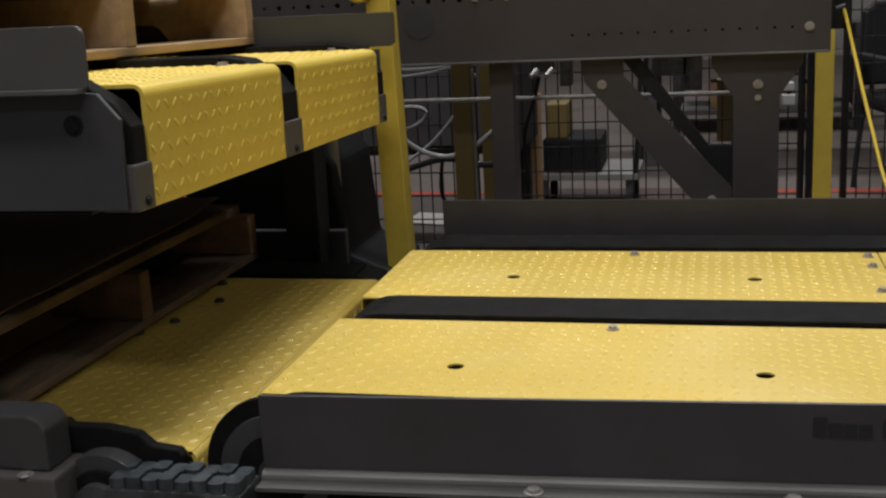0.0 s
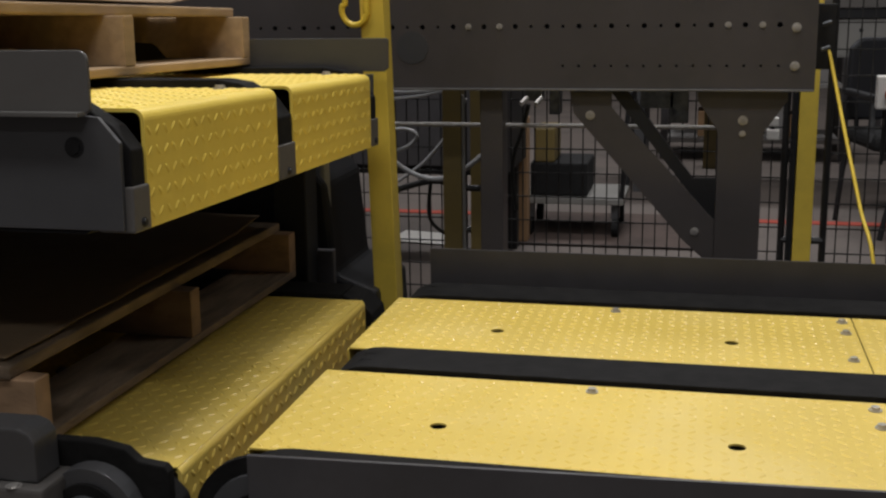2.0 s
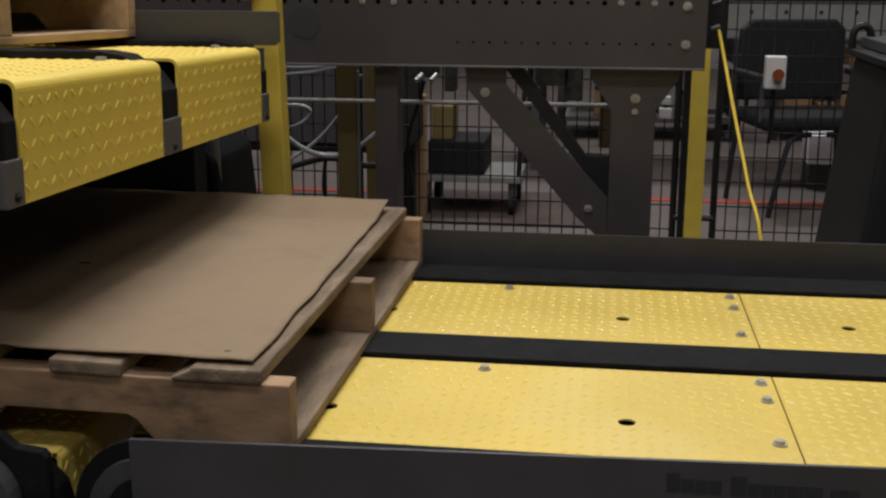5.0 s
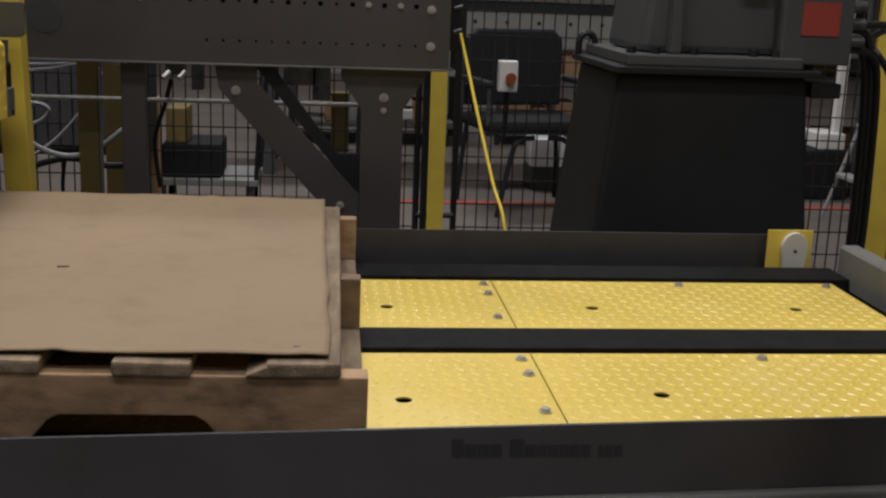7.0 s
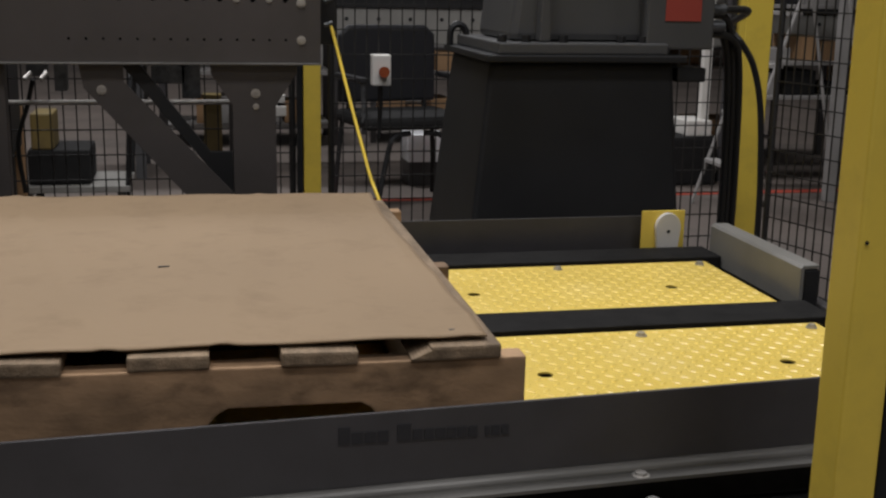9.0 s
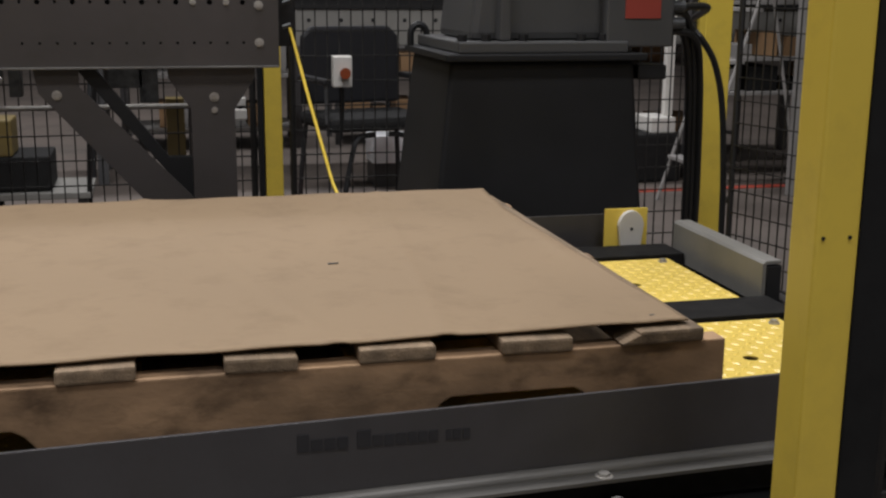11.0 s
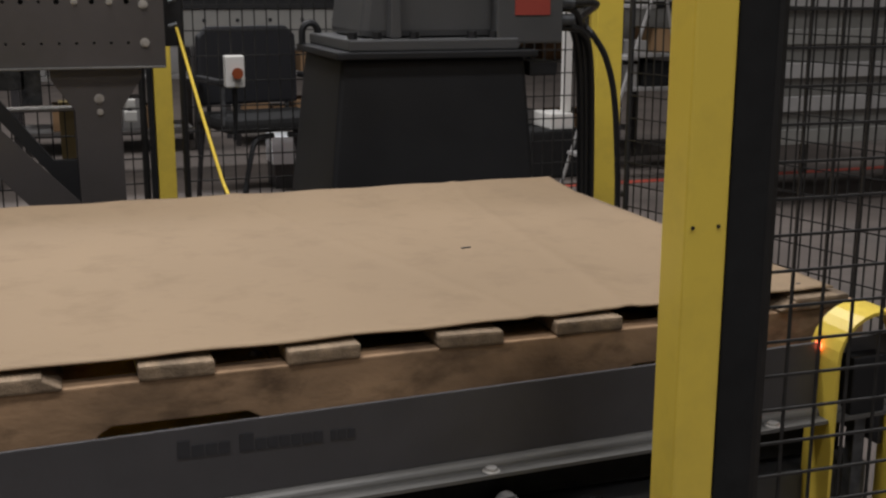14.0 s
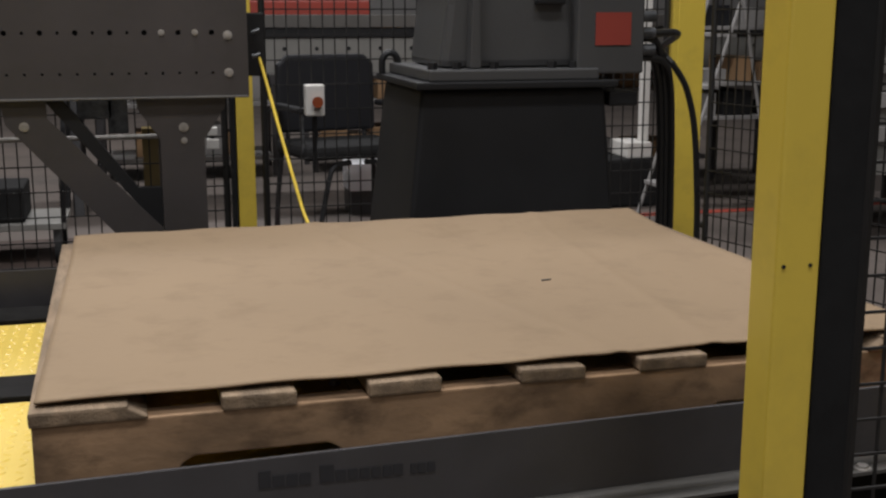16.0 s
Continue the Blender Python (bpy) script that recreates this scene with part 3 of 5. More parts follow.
# ---- the upper lane with its wrapped yellow end ----
def upper_conveyor():
    root = thing("upper_conveyor", -1.9, 1.9, 0.0, "upper grey chain conveyor with yellow checker-plate wrapped over its end", "conveyor")
    x0, x1, z = -3.2, -0.692, D + 0.488
    low = D + 0.331
    lanes = ((1.378, 1.852), (1.93, 2.41))
    for y0, y1 in lanes:
        r = 0.016
        arc = [(x1 - r + r * math.sin(t), z - r + r * math.cos(t)) for t in [math.pi / 2 * k / 6 for k in range(7)]]
        inner = [(x1 - r + (r - 0.005) * math.sin(t), z - r + (r - 0.005) * math.cos(t)) for t in [math.pi / 2 * k / 6 for k in range(7)]]
        outline = [(x0, z), *arc, (x1, low), (x1 - 0.005, low), *inner[::-1], (x0, z - 0.005)]
        w = part("wrapped_plate", prism(outline, "y", y0, y1), YELLOW_WRAP, root, "yellow checker plate bent over the end")
        part("tread", treads((x1, y0, low + 0.004), (0, 1, 0), (0, 0, 1), (1, 0, 0), y1 - y0, z - low - 0.02, lug=0.0013), YELLOW_WRAP, w, kind="stuff")
        part("tread", treads((-1.4, y0, z), (1, 0, 0), (0, 1, 0), (0, 0, 1), x1 - 0.016 + 1.4, y1 - y0), YELLOW_WRAP, w, kind="stuff")
        bolt_head(w, -0.78, y1 - 0.03, z, 0.009, 0.007)
    for c0, c1 in ((1.336, 1.375), (1.855, 1.927), (2.413, 2.455)):
        chain_run(root, x0, -0.80, c0, c1, z + 0.014, False)
        nose = [(-0.799, z - 0.10), (-0.799, z + 0.014), (-0.76, z + 0.008), (-0.715, z - 0.02), (-0.692, z - 0.05), (-0.692, z - 0.115), (-0.72, z - 0.115)]
        part("chain_nose", prism(nose, "y", c0 + 0.002, c1 - 0.002, 0.003), BLACK_CHAIN, root)
        part("nose_bracket", box(-0.74, -0.688, c0 - 0.004, c1 + 0.002, low, z - 0.097, 0.003), GUIDE_STEEL, root, "grey steel nose bracket")
        bolt_head(root, -0.688, (c0 + c1) / 2, z - 0.145, 0.005, 0.004, up=(1, 0, 0), material=BLACK_PAINT)
    # front side: tall channel and a raised guide plate with a rounded corner
    y = 1.325
    web = [(x0, low + 0.004), (-0.70, low + 0.004), (-0.70, z - 0.040), (-0.728, z - 0.008), (-0.745, z - 0.006), (x0, z - 0.006)]
    side = part("side_channel", prism(web, "y", y, y + 0.008, 0.001), GREY_STEEL, root, "grey painted side channel")
    part("lower_flange", box(x0, -0.745, y + 0.0085, y + 0.05, low + 0.002, low + 0.008, 0.001), GREY_STEEL, side)
    for bx in (-0.763, -1.05, -1.3):
        bolt_head(side, bx, y, z - 0.046, 0.01, 0.004, up=(0, -1, 0), material=BLACK_PAINT)
    for gy, gx, gtop in ((1.318, -0.734, z + 0.076), (2.458, -0.663, z + 0.076)):
        rr = 0.014 if gy < 2 else 0.007
        foot = z - 0.006 if gy < 2 else z + 0.004
        corner = [(gx - rr + rr * math.sin(t), gtop - rr + rr * math.cos(t)) for t in [math.pi / 2 * k / 5 for k in range(6)]]
        g = part("guide_plate", prism([(x0, gtop), *corner, (gx, foot + 0.008), (gx - 0.01, foot), (x0, foot)], "y", gy, gy + 0.0065, 0.0015), GUIDE_STEEL if gy < 2 else GREY_STEEL, root, "grey guide plate with a rounded corner")
        if gy < 2:
            part("guide_flange", box(x0, gx - 0.006, gy - 0.02, gy - 0.0005, foot, foot + 0.006, 0.001), FLANGE_STEEL, g)
    # added plate that stops light falling through the chain gaps
    part("light_blocking_pan", box(x0, -0.76, 1.34, 2.45, low - 0.004, low - 0.001), BLACK_PAINT, root)
    # unseen panel, added to keep light out of the open left end
    part("light_blocking_panel", box(x0 - 0.01, x0 - 0.002, 1.2, 2.6, 0.05, z + 0.6, 0.002), RAIL_STEEL, root)
    part("side_channel", box(x0, -0.70, 2.458, 2.466, low, z - 0.002, 0.001), GREY_STEEL, root)
    part("drive_shaft", rod((-0.86, 1.34, low + 0.03), (-0.86, 2.45, low + 0.03), 0.02, 14), WORN_STEEL, root)
    # posts that carry the lane, behind the floor-level conveyor
    for px in (-2.9, -0.95):
        part("leg", box(px, px + 0.08, 2.475, 2.555, 0, low + 0.12, 0.004), BLACK_PAINT, root)
    part("leg", box(-2.9, -2.82, 1.22, 1.29, 0, low + 0.05, 0.004), BLACK_PAINT, root)
    # the lane leans slightly towards its far side
    root.matrix_basis = pose(-1.9, 1.867, 0.0, -1.8)
    return root


upper_conveyor()


def yellow_upright():
    root = thing("yellow_upright", -0.715, 2.64, 0, "yellow square steel upright with a bent yellow hook", "post")
    part("upright", box(-0.745, -0.688, 2.61, 2.667, 0.012, 2.4, 0.003), YELLOW_POST, root)
    part("base_plate", box(-0.795, -0.638, 2.56, 2.717, 0, 0.012, 0.002), YELLOW_POST, root)
    c = [(-0.72 - 0.035 + 0.03 * math.cos(t), 2.6, D + 0.605 + 0.034 * math.sin(t)) for t in [math.pi * (0.75 + k / 6) for k in range(9)]]
    part("hook", tube([(-0.79, 2.6, D + 0.72), *c, (-0.72, 2.606, D + 0.70)], 0.007), YELLOW_CORD, root, "bent yellow hook")
    root.matrix_basis = pose(-0.715, 2.64, 0.0, 0, -1.3, 0)
    return root


yellow_upright()


# ---- pallets ----
def pallet(fresh=False):
    """A stringer pallet, 1.304 m along x and 1.045 m along y, 0.125 m high, origin at the middle of its right bottom edge."""
    root = thing("pallet", 0, 0, 0, "pale pine stringer pallet standing on the upper conveyor" if fresh else "weathered brown stringer pallet riding on the conveyor chains", "pallet", "pallets in the machine")
    L, W = 1.304, 1.11 if fresh else 1.045
    bw, sw = (FRESH_WOOD, FRESH_WOOD) if fresh else (BOARD_WOOD, PALLET_WOOD)
    rnd = random.Random(7 if fresh else 3)
    b, s = 0.016, 0.089
    for sy in (-W / 2, -0.019, W / 2 - 0.038):
        out = [(-L, b), (-L, b + s), (0, b + s), (0, b)]
        for n0, n1 in ((-0.432, -0.188), (-1.152, -0.914)):
            out += [(n1, b), (n1 - 0.022, b + 0.026), (n1 - 0.036, b + 0.034), (n0 + 0.036, b + 0.034), (n0 + 0.022, b + 0.026), (n0, b)]
        part("stringer", prism(out, "y", sy, sy + 0.038, 0.0025), sw, root)
    # top boards: wide ones at the ends
    spans = ((-0.003, 0.137), (0.223, 0.093), (0.408, 0.096), (0.612, 0.093), (0.784, 0.102), (0.976, 0.1), (1.146, 0.122))
    for i, (s0, w) in enumerate(spans):
        x = -L + s0
        e = 0.005 * rnd.random()
        bm = box(x, x + w, -W / 2 - 0.006 + e, W / 2 - e, b + s, b + s + 0.0195, 0.004)
        # worn, split and chamfered ends
        for v in bm.verts:
            if v.co.y < -W / 2 + 0.03:
                v.co.z += 0.0025 * noise.noise((v.co.x * 40, i * 3.1, 0.5)) - 0.002 * (i % 2) * (v.co.x - x) / w
                if i == 6 and v.co.x < x + 0.02 and v.co.z > b + s + 0.01:
                    v.co.x += 0.026
                if i == 0 and v.co.x > x + w - 0.02 and v.co.z > b + s + 0.01:
                    v.co.x -= 0.022
        part("deck_board", bm, bw, root)
    for x0, w in ((-L, 0.138), (-0.80, 0.09), (-0.58, 0.09), (-0.138, 0.138)):
        part("bottom_board", box(x0, x0 + w, -W / 2, W / 2, 0, b, 0.003), bw, root)
    return root


PALLET_Z = D + 0.012
moving = pallet()
upper = pallet(True)
upper.matrix_basis = pose(-0.985, 1.906, D + 0.488 + 0.0185, -1.8)


def slip_sheet():
    """A cardboard sheet, sagging a little between the boards, its back strip bent up to imitate a cast shadow."""
    bm = bmesh.new()
    nx, ny, L, W = 120, 84, 1.25, 0.995
    rows = []
    rnd = random.Random(5)
    for j in range(ny + 1):
        row = []
        for i in range(nx + 1):
            x, y = -L + L * i / nx, -W / 2 + W * j / ny
            z = 0.0008 * math.sin(x * 31) + 0.0012 * noise.noise((x * 4, y * 4, 0))
            # back strip bent up in place of the beam's shadow, and a curled right edge
            back = y - (W / 2 - 0.15)
            z += 0.1 * back if back > 0 else 0.0
            right = x + 0.03
            wave = 0.35 + 0.35 * math.sin(y * 11 + 1.3) * math.cos(y * 4)
            z += 0.008 * wave * min(1, max(0, (0.42 - y) / 0.15)) * (max(0, 1 - right / 0.03) if right > 0 else max(0, 1 + right / 0.05) ** 2)
            # old fold lines pressed into the sheet
            for line in (x + 0.62 + 0.25 * y, x + 0.30 - 0.1 * y):
                z += 0.0024 * math.exp(-(line / 0.012) ** 2)
            x += (-0.02 * (y / W + 0.5) + 0.004 * noise.noise((y * 9, 3.0, 0))) * max(0, (i - nx + 40) / 40)
            x += 0.02 * (y / W + 0.5) * max(0, (40 - i) / 40)
            y += 0.004 * noise.noise((x * 9, 7.0, 0)) * (j in (0, ny))
            row.append(bm.verts.new((x, y, z + 0.003)))
        rows.append(row)
    for a, b in zip(rows, rows[1:]):
        for k in range(nx):
            bm.faces.new((a[k], a[k + 1], b[k + 1], b[k]))
    g = bmesh.ops.extrude_face_region(bm, geom=bm.faces[:])
    bmesh.ops.translate(bm, verts=[v for v in g["geom"] if isinstance(v, bmesh.types.BMVert)], vec=(0, 0, 0.0025))
    ob = part("slip_sheet", bm, CARDBOARD, None, smooth=True)
    tagged(ob, "tan kraft cardboard slip sheet with faint stains lying on the pallet", "cardboard sheet")
    for mx, my in ((-0.437, -0.07), (-0.04, -0.47)):
        part("punched_mark", prism([(mx - 0.009, my - 0.003), (mx + 0.009, my), (mx + 0.009, my + 0.003), (mx - 0.009, my + 0.002)], "z", 0.0049, 0.0066), LABEL_INK, ob)
    return ob


sheet = slip_sheet()
# out-of-view copy laid on the upper pallet to darken its inside
unseen_sheet = slip_sheet()
unseen_sheet.matrix_basis = pose(-1.05, 1.90, D + 0.488 + 0.0185 + 0.129, -1.8)
tagged(unseen_sheet, "unseen tan kraft cardboard sheet added on the pale pallet to shade its inside", "cardboard sheet")


# ---- the grey conveyor behind ----
def background_conveyor():
    root = thing("infeed_conveyor", -1.0, 3.0, 0, "tall dark grey conveyor frame with bolt holes and braced legs", "conveyor")
    y, xr, low, top = 2.95, 0.272, D + 0.392, D + 0.86
    spots = [(0.184 - 0.0405 * k, D + 0.552, 0.0066 if k % 2 == 0 else 0.0042) for k in range(78) if k not in (1, 3, 17, 19)]
    spots += [(0.184 - 0.0405 * k, D + 0.453, 0.0036) for k in range(14)]
    bm = plate(-4.5, xr, low, top, 0.0, 0.006, spots, 0.0066)
    for v in bm.verts:
        v.co = Vector((v.co.x, y - v.co.z, v.co.y))
    beam = part("side_beam", bm, BEAM_STEEL, root, "dark grey painted side beam with drilled holes")
    # added black sheet: the darkness inside the frame, behind the holes
    part("dark_beam_backing", box(-4.5, xr - 0.01, y + 0.052, y + 0.056, low + 0.01, top, 0.0), BLACK_RUBBER, root)
    part("beam_lip", box(-4.5, xr - 0.003, y - 0.012, y - 0.0005, low - 0.001, low + 0.004, 0.001), FLANGE_STEEL, beam, "worn bright lower lip of the beam")
    part("beam_flange", box(-4.5, xr - 0.004, y + 0.0065, y + 0.05, low, low + 0.006, 0.001), BEAM_STEEL, beam)
    part("side_beam", box(-4.5, xr, y + 0.42, y + 0.426, low, top, 0.0015), BEAM_STEEL, root)
    part("end_roller", rod((xr - 0.06, y + 0.007, top - 0.05), (xr - 0.06, y + 0.419, top - 0.05), 0.04, 18), WORN_STEEL, root)
    for k in (1, 3, 17, 19):
        bolt_head(beam, 0.184 - 0.0405 * k, y, D + 0.552, 0.006, 0.005, up=(0, -1, 0))
    part("maker_disc", rod((-0.735, y - 0.0015, D + 0.50), (-0.735, y + 0.001, D + 0.50), 0.042, 28), GREY_STEEL, beam, "faint round maker's sticker")
    for z in (0.545, 0.453):
        bolt_head(beam, 0.223, y, D + z, 0.0085, 0.007, up=(0, -1, 0))
    for bx in (-1.02, -0.55, -0.27, -0.15, 0.13):
        bolt_head(beam, bx, y + 0.0275, low, 0.006, 0.005, up=(0, 0, -1))
    # legs with a wide top gusset and a diagonal brace
    for y0 in (2.975, 3.32):
        leg = part("leg", box(0.048, 0.158, y0, y0 + 0.05, 0.01, low - 0.17, 0.003), BEAM_STEEL, root)
        part("gusset", prism([(-0.005, low - 0.001), (0.212, low - 0.001), (0.212, low - 0.025), (0.158, low - 0.105), (0.158, low - 0.62), (0.048, low - 0.62), (0.048, low - 0.105), (-0.005, low - 0.025)], "y", y0 - 0.008, y0 - 0.001, 0.001), BEAM_STEEL, leg, "grey gusset plate")
        for dx, dz in ((0.107, 0.075), (0.107, 0.108)):
            bolt_head(leg, dx, y0 - 0.008, low - dz, 0.009 if dz < 0.1 else 0.006, 0.006, up=(0, -1, 0))
        part("foot_plate", box(0.0, 0.206, y0 - 0.03, y0 + 0.08, 0, 0.01, 0.002), BEAM_STEEL, leg)
        if y0 > 3.1:
            part("leg", box(-0.612, -0.556, y0, y0 + 0.05, 0, low - 0.002, 0.003), BEAM_STEEL, root)
            continue
        br = part("brace", prism([(-0.325, low - 0.001), (-0.218, low - 0.001), (-0.218, low - 0.045), (0.046, low - 0.33), (0.046, low - 0.43), (0.02, low - 0.43), (-0.03, low - 0.385), (-0.315, low - 0.06)], "y", y0 - 0.012, y0 - 0.006, 0.001), BEAM_STEEL, root, "grey diagonal brace")
        part("brace_web", prism([(-0.222, low - 0.004), (-0.178, low - 0.004), (-0.01, low - 0.225), (0.047, low - 0.225), (0.047, low - 0.335), (0.03, low - 0.322)], "y", y0 - 0.005, y0 + 0.02, 0.001), BLACK_PAINT, br)
        bolt_head(br, -0.272, y0 - 0.012, low - 0.065, 0.009, 0.006, up=(0, -1, 0))
        bolt_head(br, -0.002, y0 - 0.012, low - 0.36, 0.008, 0.006, up=(0, -1, 0))
        part("leg", box(-0.562, -0.502, y0, y0 + 0.05, 0, low - 0.002, 0.003), BEAM_STEEL, root)
        part("leg", box(-2.6, -2.5, y0, y0 + 0.05, 0, low - 0.002, 0.003), BEAM_STEEL, root)
    part("tie_rod", rod((-2.6, 3.10, D + 0.283), (0.05, 3.10, D + 0.283), 0.006, 8), BOLT_STEEL, root)
    # bits of the drive hanging under the beam
    for bx, w, h in ((-0.48, 0.05, 0.05), (-0.41, 0.03, 0.09), (-0.16, 0.09, 0.07), (-0.08, 0.05, 0.11)):
        part("drive_part", box(bx, bx + w, 3.2, 3.26, low - h, low - 0.004, 0.002), WORN_STEEL, root)
    for bx in (-0.47, -0.43):
        part("air_fitting", rod((bx, 3.08, low - 0.05), (bx + 0.014, 3.10, low - 0.034), 0.007, 10), BOLT_STEEL, root)
    part("air_line", tube([(-0.45, 3.09, low - 0.05), (-0.47, 3.11, low - 0.12), (-0.50, 3.12, low - 0.22), (-0.49, 3.13, low - 0.35)], 0.006), BLACK_CABLE, root)
    # end bracket with fittings
    part("end_bracket", box(xr + 0.002, xr + 0.05, y + 0.06, y + 0.10, D + 0.44, D + 0.60, 0.004), BLACK_PAINT, root)
    for z in (0.52, 0.46):
        part("fitting", rod((xr + 0.014, y + 0.035, D + z + 0.03), (xr + 0.034, y + 0.035, D + z + 0.037), 0.0055, 10), WORN_STEEL, root)
    return root


background_conveyor()


def pull_cord():
    bm = tube([(0.292, 3.04, D + 0.545), (0.312, 3.0, D + 0.46), (0.345, 2.9, D + 0.29), (0.376, 2.8, D + 0.135), (0.405, 2.7, D - 0.02), (0.42, 2.66, 0.02)], 0.0045)
    ob = part("pull_cord", bm, YELLOW_CORD, None, smooth=True)
    tagged(ob, "yellow plastic-coated cord hanging slanted from the conveyor end", "cord")


pull_cord()


# ---- robot base ----
def robot_base():
    root = thing("robot_base", 0.9, 3.15, 0, "black tapered robot pedestal carrying a dark grey bolted robot foot", "robot base")
    y0, y1 = 2.86, 3.37

    def taper(zb, zt, b, t):
        bm = bmesh.new()
        q = []
        for z, (xa, xb, ya, yb) in ((zb, b), (zt, t)):
            q.append([bm.verts.new(p) for p in ((xa, ya, z), (xb, ya, z), (xb, yb, z), (xa, yb, z))])
        for k in range(4):
            bm.faces.new((q[0][k], q[0][(k + 1) % 4], q[1][(k + 1) % 4], q[1][k]))
        bm.faces.new(q[0])
        bm.faces.new(q[1])
        bmesh.ops.recalc_face_normals(bm, faces=bm.faces)
        bmesh.ops.bevel(bm, geom=bm.edges[:], offset=0.012, segments=3, affect="EDGES", profile=0.5)
        return bm

    part("pedestal", taper(0.02, D + 0.405, (0.60, 1.275, y0 - 0.04, y1 + 0.04), (0.705, 1.21, y0 + 0.03, y1 - 0.02)), BLACK_PAINT, root, "black tapered steel pedestal")
    part("floor_plate", box(0.52, 1.35, y0 - 0.1, y1 + 0.12, 0, 0.02, 0.004), BLACK_PAINT, root)
    part("top_flange", box(0.685, 1.235, y0 - 0.005, y1 + 0.01, D + 0.406, D + 0.425, 0.004), BLACK_PAINT, root)
    foot = part("robot_foot", box(0.72, 1.185, y0 + 0.01, y1 - 0.01, D + 0.426, D + 0.456, 0.005), ROBOT_GREY, root, "dark grey cast robot foot")
    # cast body standing on the foot
    body = prism([(0.765, D + 0.457), (1.15, D + 0.457), (1.13, D + 0.62), (1.10, D + 0.95), (0.80, D + 0.95), (0.785, D + 0.62)], "y", y0 + 0.07, y1 - 0.08, 0.02)
    cast = part("robot_body", body, ROBOT_GREY, root, "dark grey cast robot body")
    part("body_rib", prism([(0.835, D + 0.458), (0.865, D + 0.458), (0.86, D + 0.8), (0.845, D + 0.8)], "y", y0 + 0.03, y0 + 0.075, 0.004), ROBOT_GREY, cast)
    part("body_rib", prism([(1.02, D + 0.62), (1.10, D + 0.62), (1.09, D + 0.72), (1.03, D + 0.72)], "y", y0 + 0.04, y0 + 0.075, 0.006), BLACK_PAINT, cast)
    part("cable_box", box(1.125, 1.315, y0 + 0.02, y0 + 0.3, D + 0.44, D + 0.9, 0.006), ROBOT_GREY, root, "grey connector box")
    part("warning_sticker", box(1.175, 1.275, y0 + 0.0165, y0 + 0.0195, D + 0.515, D + 0.60), RED_STICKER, cast, "red warning sticker")
    for bx in (0.735, 0.80, 0.90, 1.06, 1.12, 1.165):
        part("anchor_bolt", rod((bx, y0 + 0.035, D + 0.4565), (bx, y0 + 0.035, D + 0.474), 0.013, 6), BLACK_PAINT, foot, "black anchor bolt")
    # lifting eye at the corner
    c = [(0.715 + 0.024 * math.cos(t), y1 - 0.05, D + 0.455 + 0.03 * math.sin(t)) for t in [math.pi * k / 8 for k in range(9)]]
    part("lifting_eye", tube([(0.739, y1 - 0.05, D + 0.425), *c, (0.691, y1 - 0.05, D + 0.425)], 0.010), BLACK_PAINT, root)
    part("socket", box(1.236, 1.32, y0 + 0.06, y0 + 0.16, D + 0.35, D + 0.39, 0.006), BLACK_PAINT, root)
    for k in range(3):
        part("connector", rod((1.316, y0 + 0.08, D + 0.5 + 0.045 * k), (1.37, y0 + 0.08, D + 0.5 + 0.045 * k), 0.016, 14), WORN_STEEL, root)
    for k, (dx, dz) in enumerate(((-0.045, 0), (-0.03, 0.03), (-0.01, -0.02))):
        pts = [(1.33, y0 + 0.09, D + 0.50 + dz), (1.42 + dx, y0 + 0.1, D + 0.485 + dz), (1.47 + dx, y0 + 0.15, D + 0.38), (1.505 + dx, y0 + 0.2, D + 0.15), (1.525 + dx, y0 + 0.24, D - 0.15), (1.52 + dx, y0 + 0.3, 0.03)]
        part("cable", tube(pts, 0.0105), BLACK_CABLE, root, "black robot cable")
    outer = [(1.37, y0 + 0.08, D + 0.545), (1.48, y0 + 0.16, D + 0.54), (1.62, 3.42, D + 0.485), (1.681, 3.45, D + 0.43), (1.729, 3.45, D + 0.356), (1.764, 3.45, D + 0.225), (1.783, 3.45, D + 0.016), (1.789, 3.45, D - 0.14), (1.79, 3.44, 0.01)]
    part("cable", tube(outer, 0.0105), BLACK_CABLE, root, "black robot cable")
    return root


robot_base()


# ---- fences ----
def wires(a, b, z0, z1, pitch, r, rise):
    """A welded mesh between two floor points a and b."""
    verts, faces = [], []

    def bar(p, q):
        d = (q - p).normalized()
        u = d.orthogonal().normalized() * r
        w = d.cross(u)
        k = len(verts)
        for c in (p, q):
            verts.extend([c + u, c + w, c - u, c - w])
        faces.extend([(k, k + 1, k + 5, k + 4), (k + 1, k + 2, k + 6, k + 5), (k + 2, k + 3, k + 7, k + 6), (k + 3, k, k + 4, k + 7)])

    a, b = Vector((*a, 0)), Vector((*b, 0))
    n = max(1, round((b - a).length / pitch))
    for i in range(n + 1):
        p = a.lerp(b, i / n)
        bar(p + Vector((0, 0, z0)), p + Vector((0, 0, z1)))
    side = (b - a).normalized().cross(Vector((0, 0, 1))) * r * 1.6
    for k in range(int((z1 - z0) / rise) + 1):
        h = Vector((0, 0, z0 + k * rise))
        bar(a + h + side, b + h + side)
    me = bpy.data.meshes.new("tmp")
    me.from_pydata(verts, [], faces)
    bm = bmesh.new()
    bm.from_mesh(me)
    bpy.data.meshes.remove(me)
    return bm


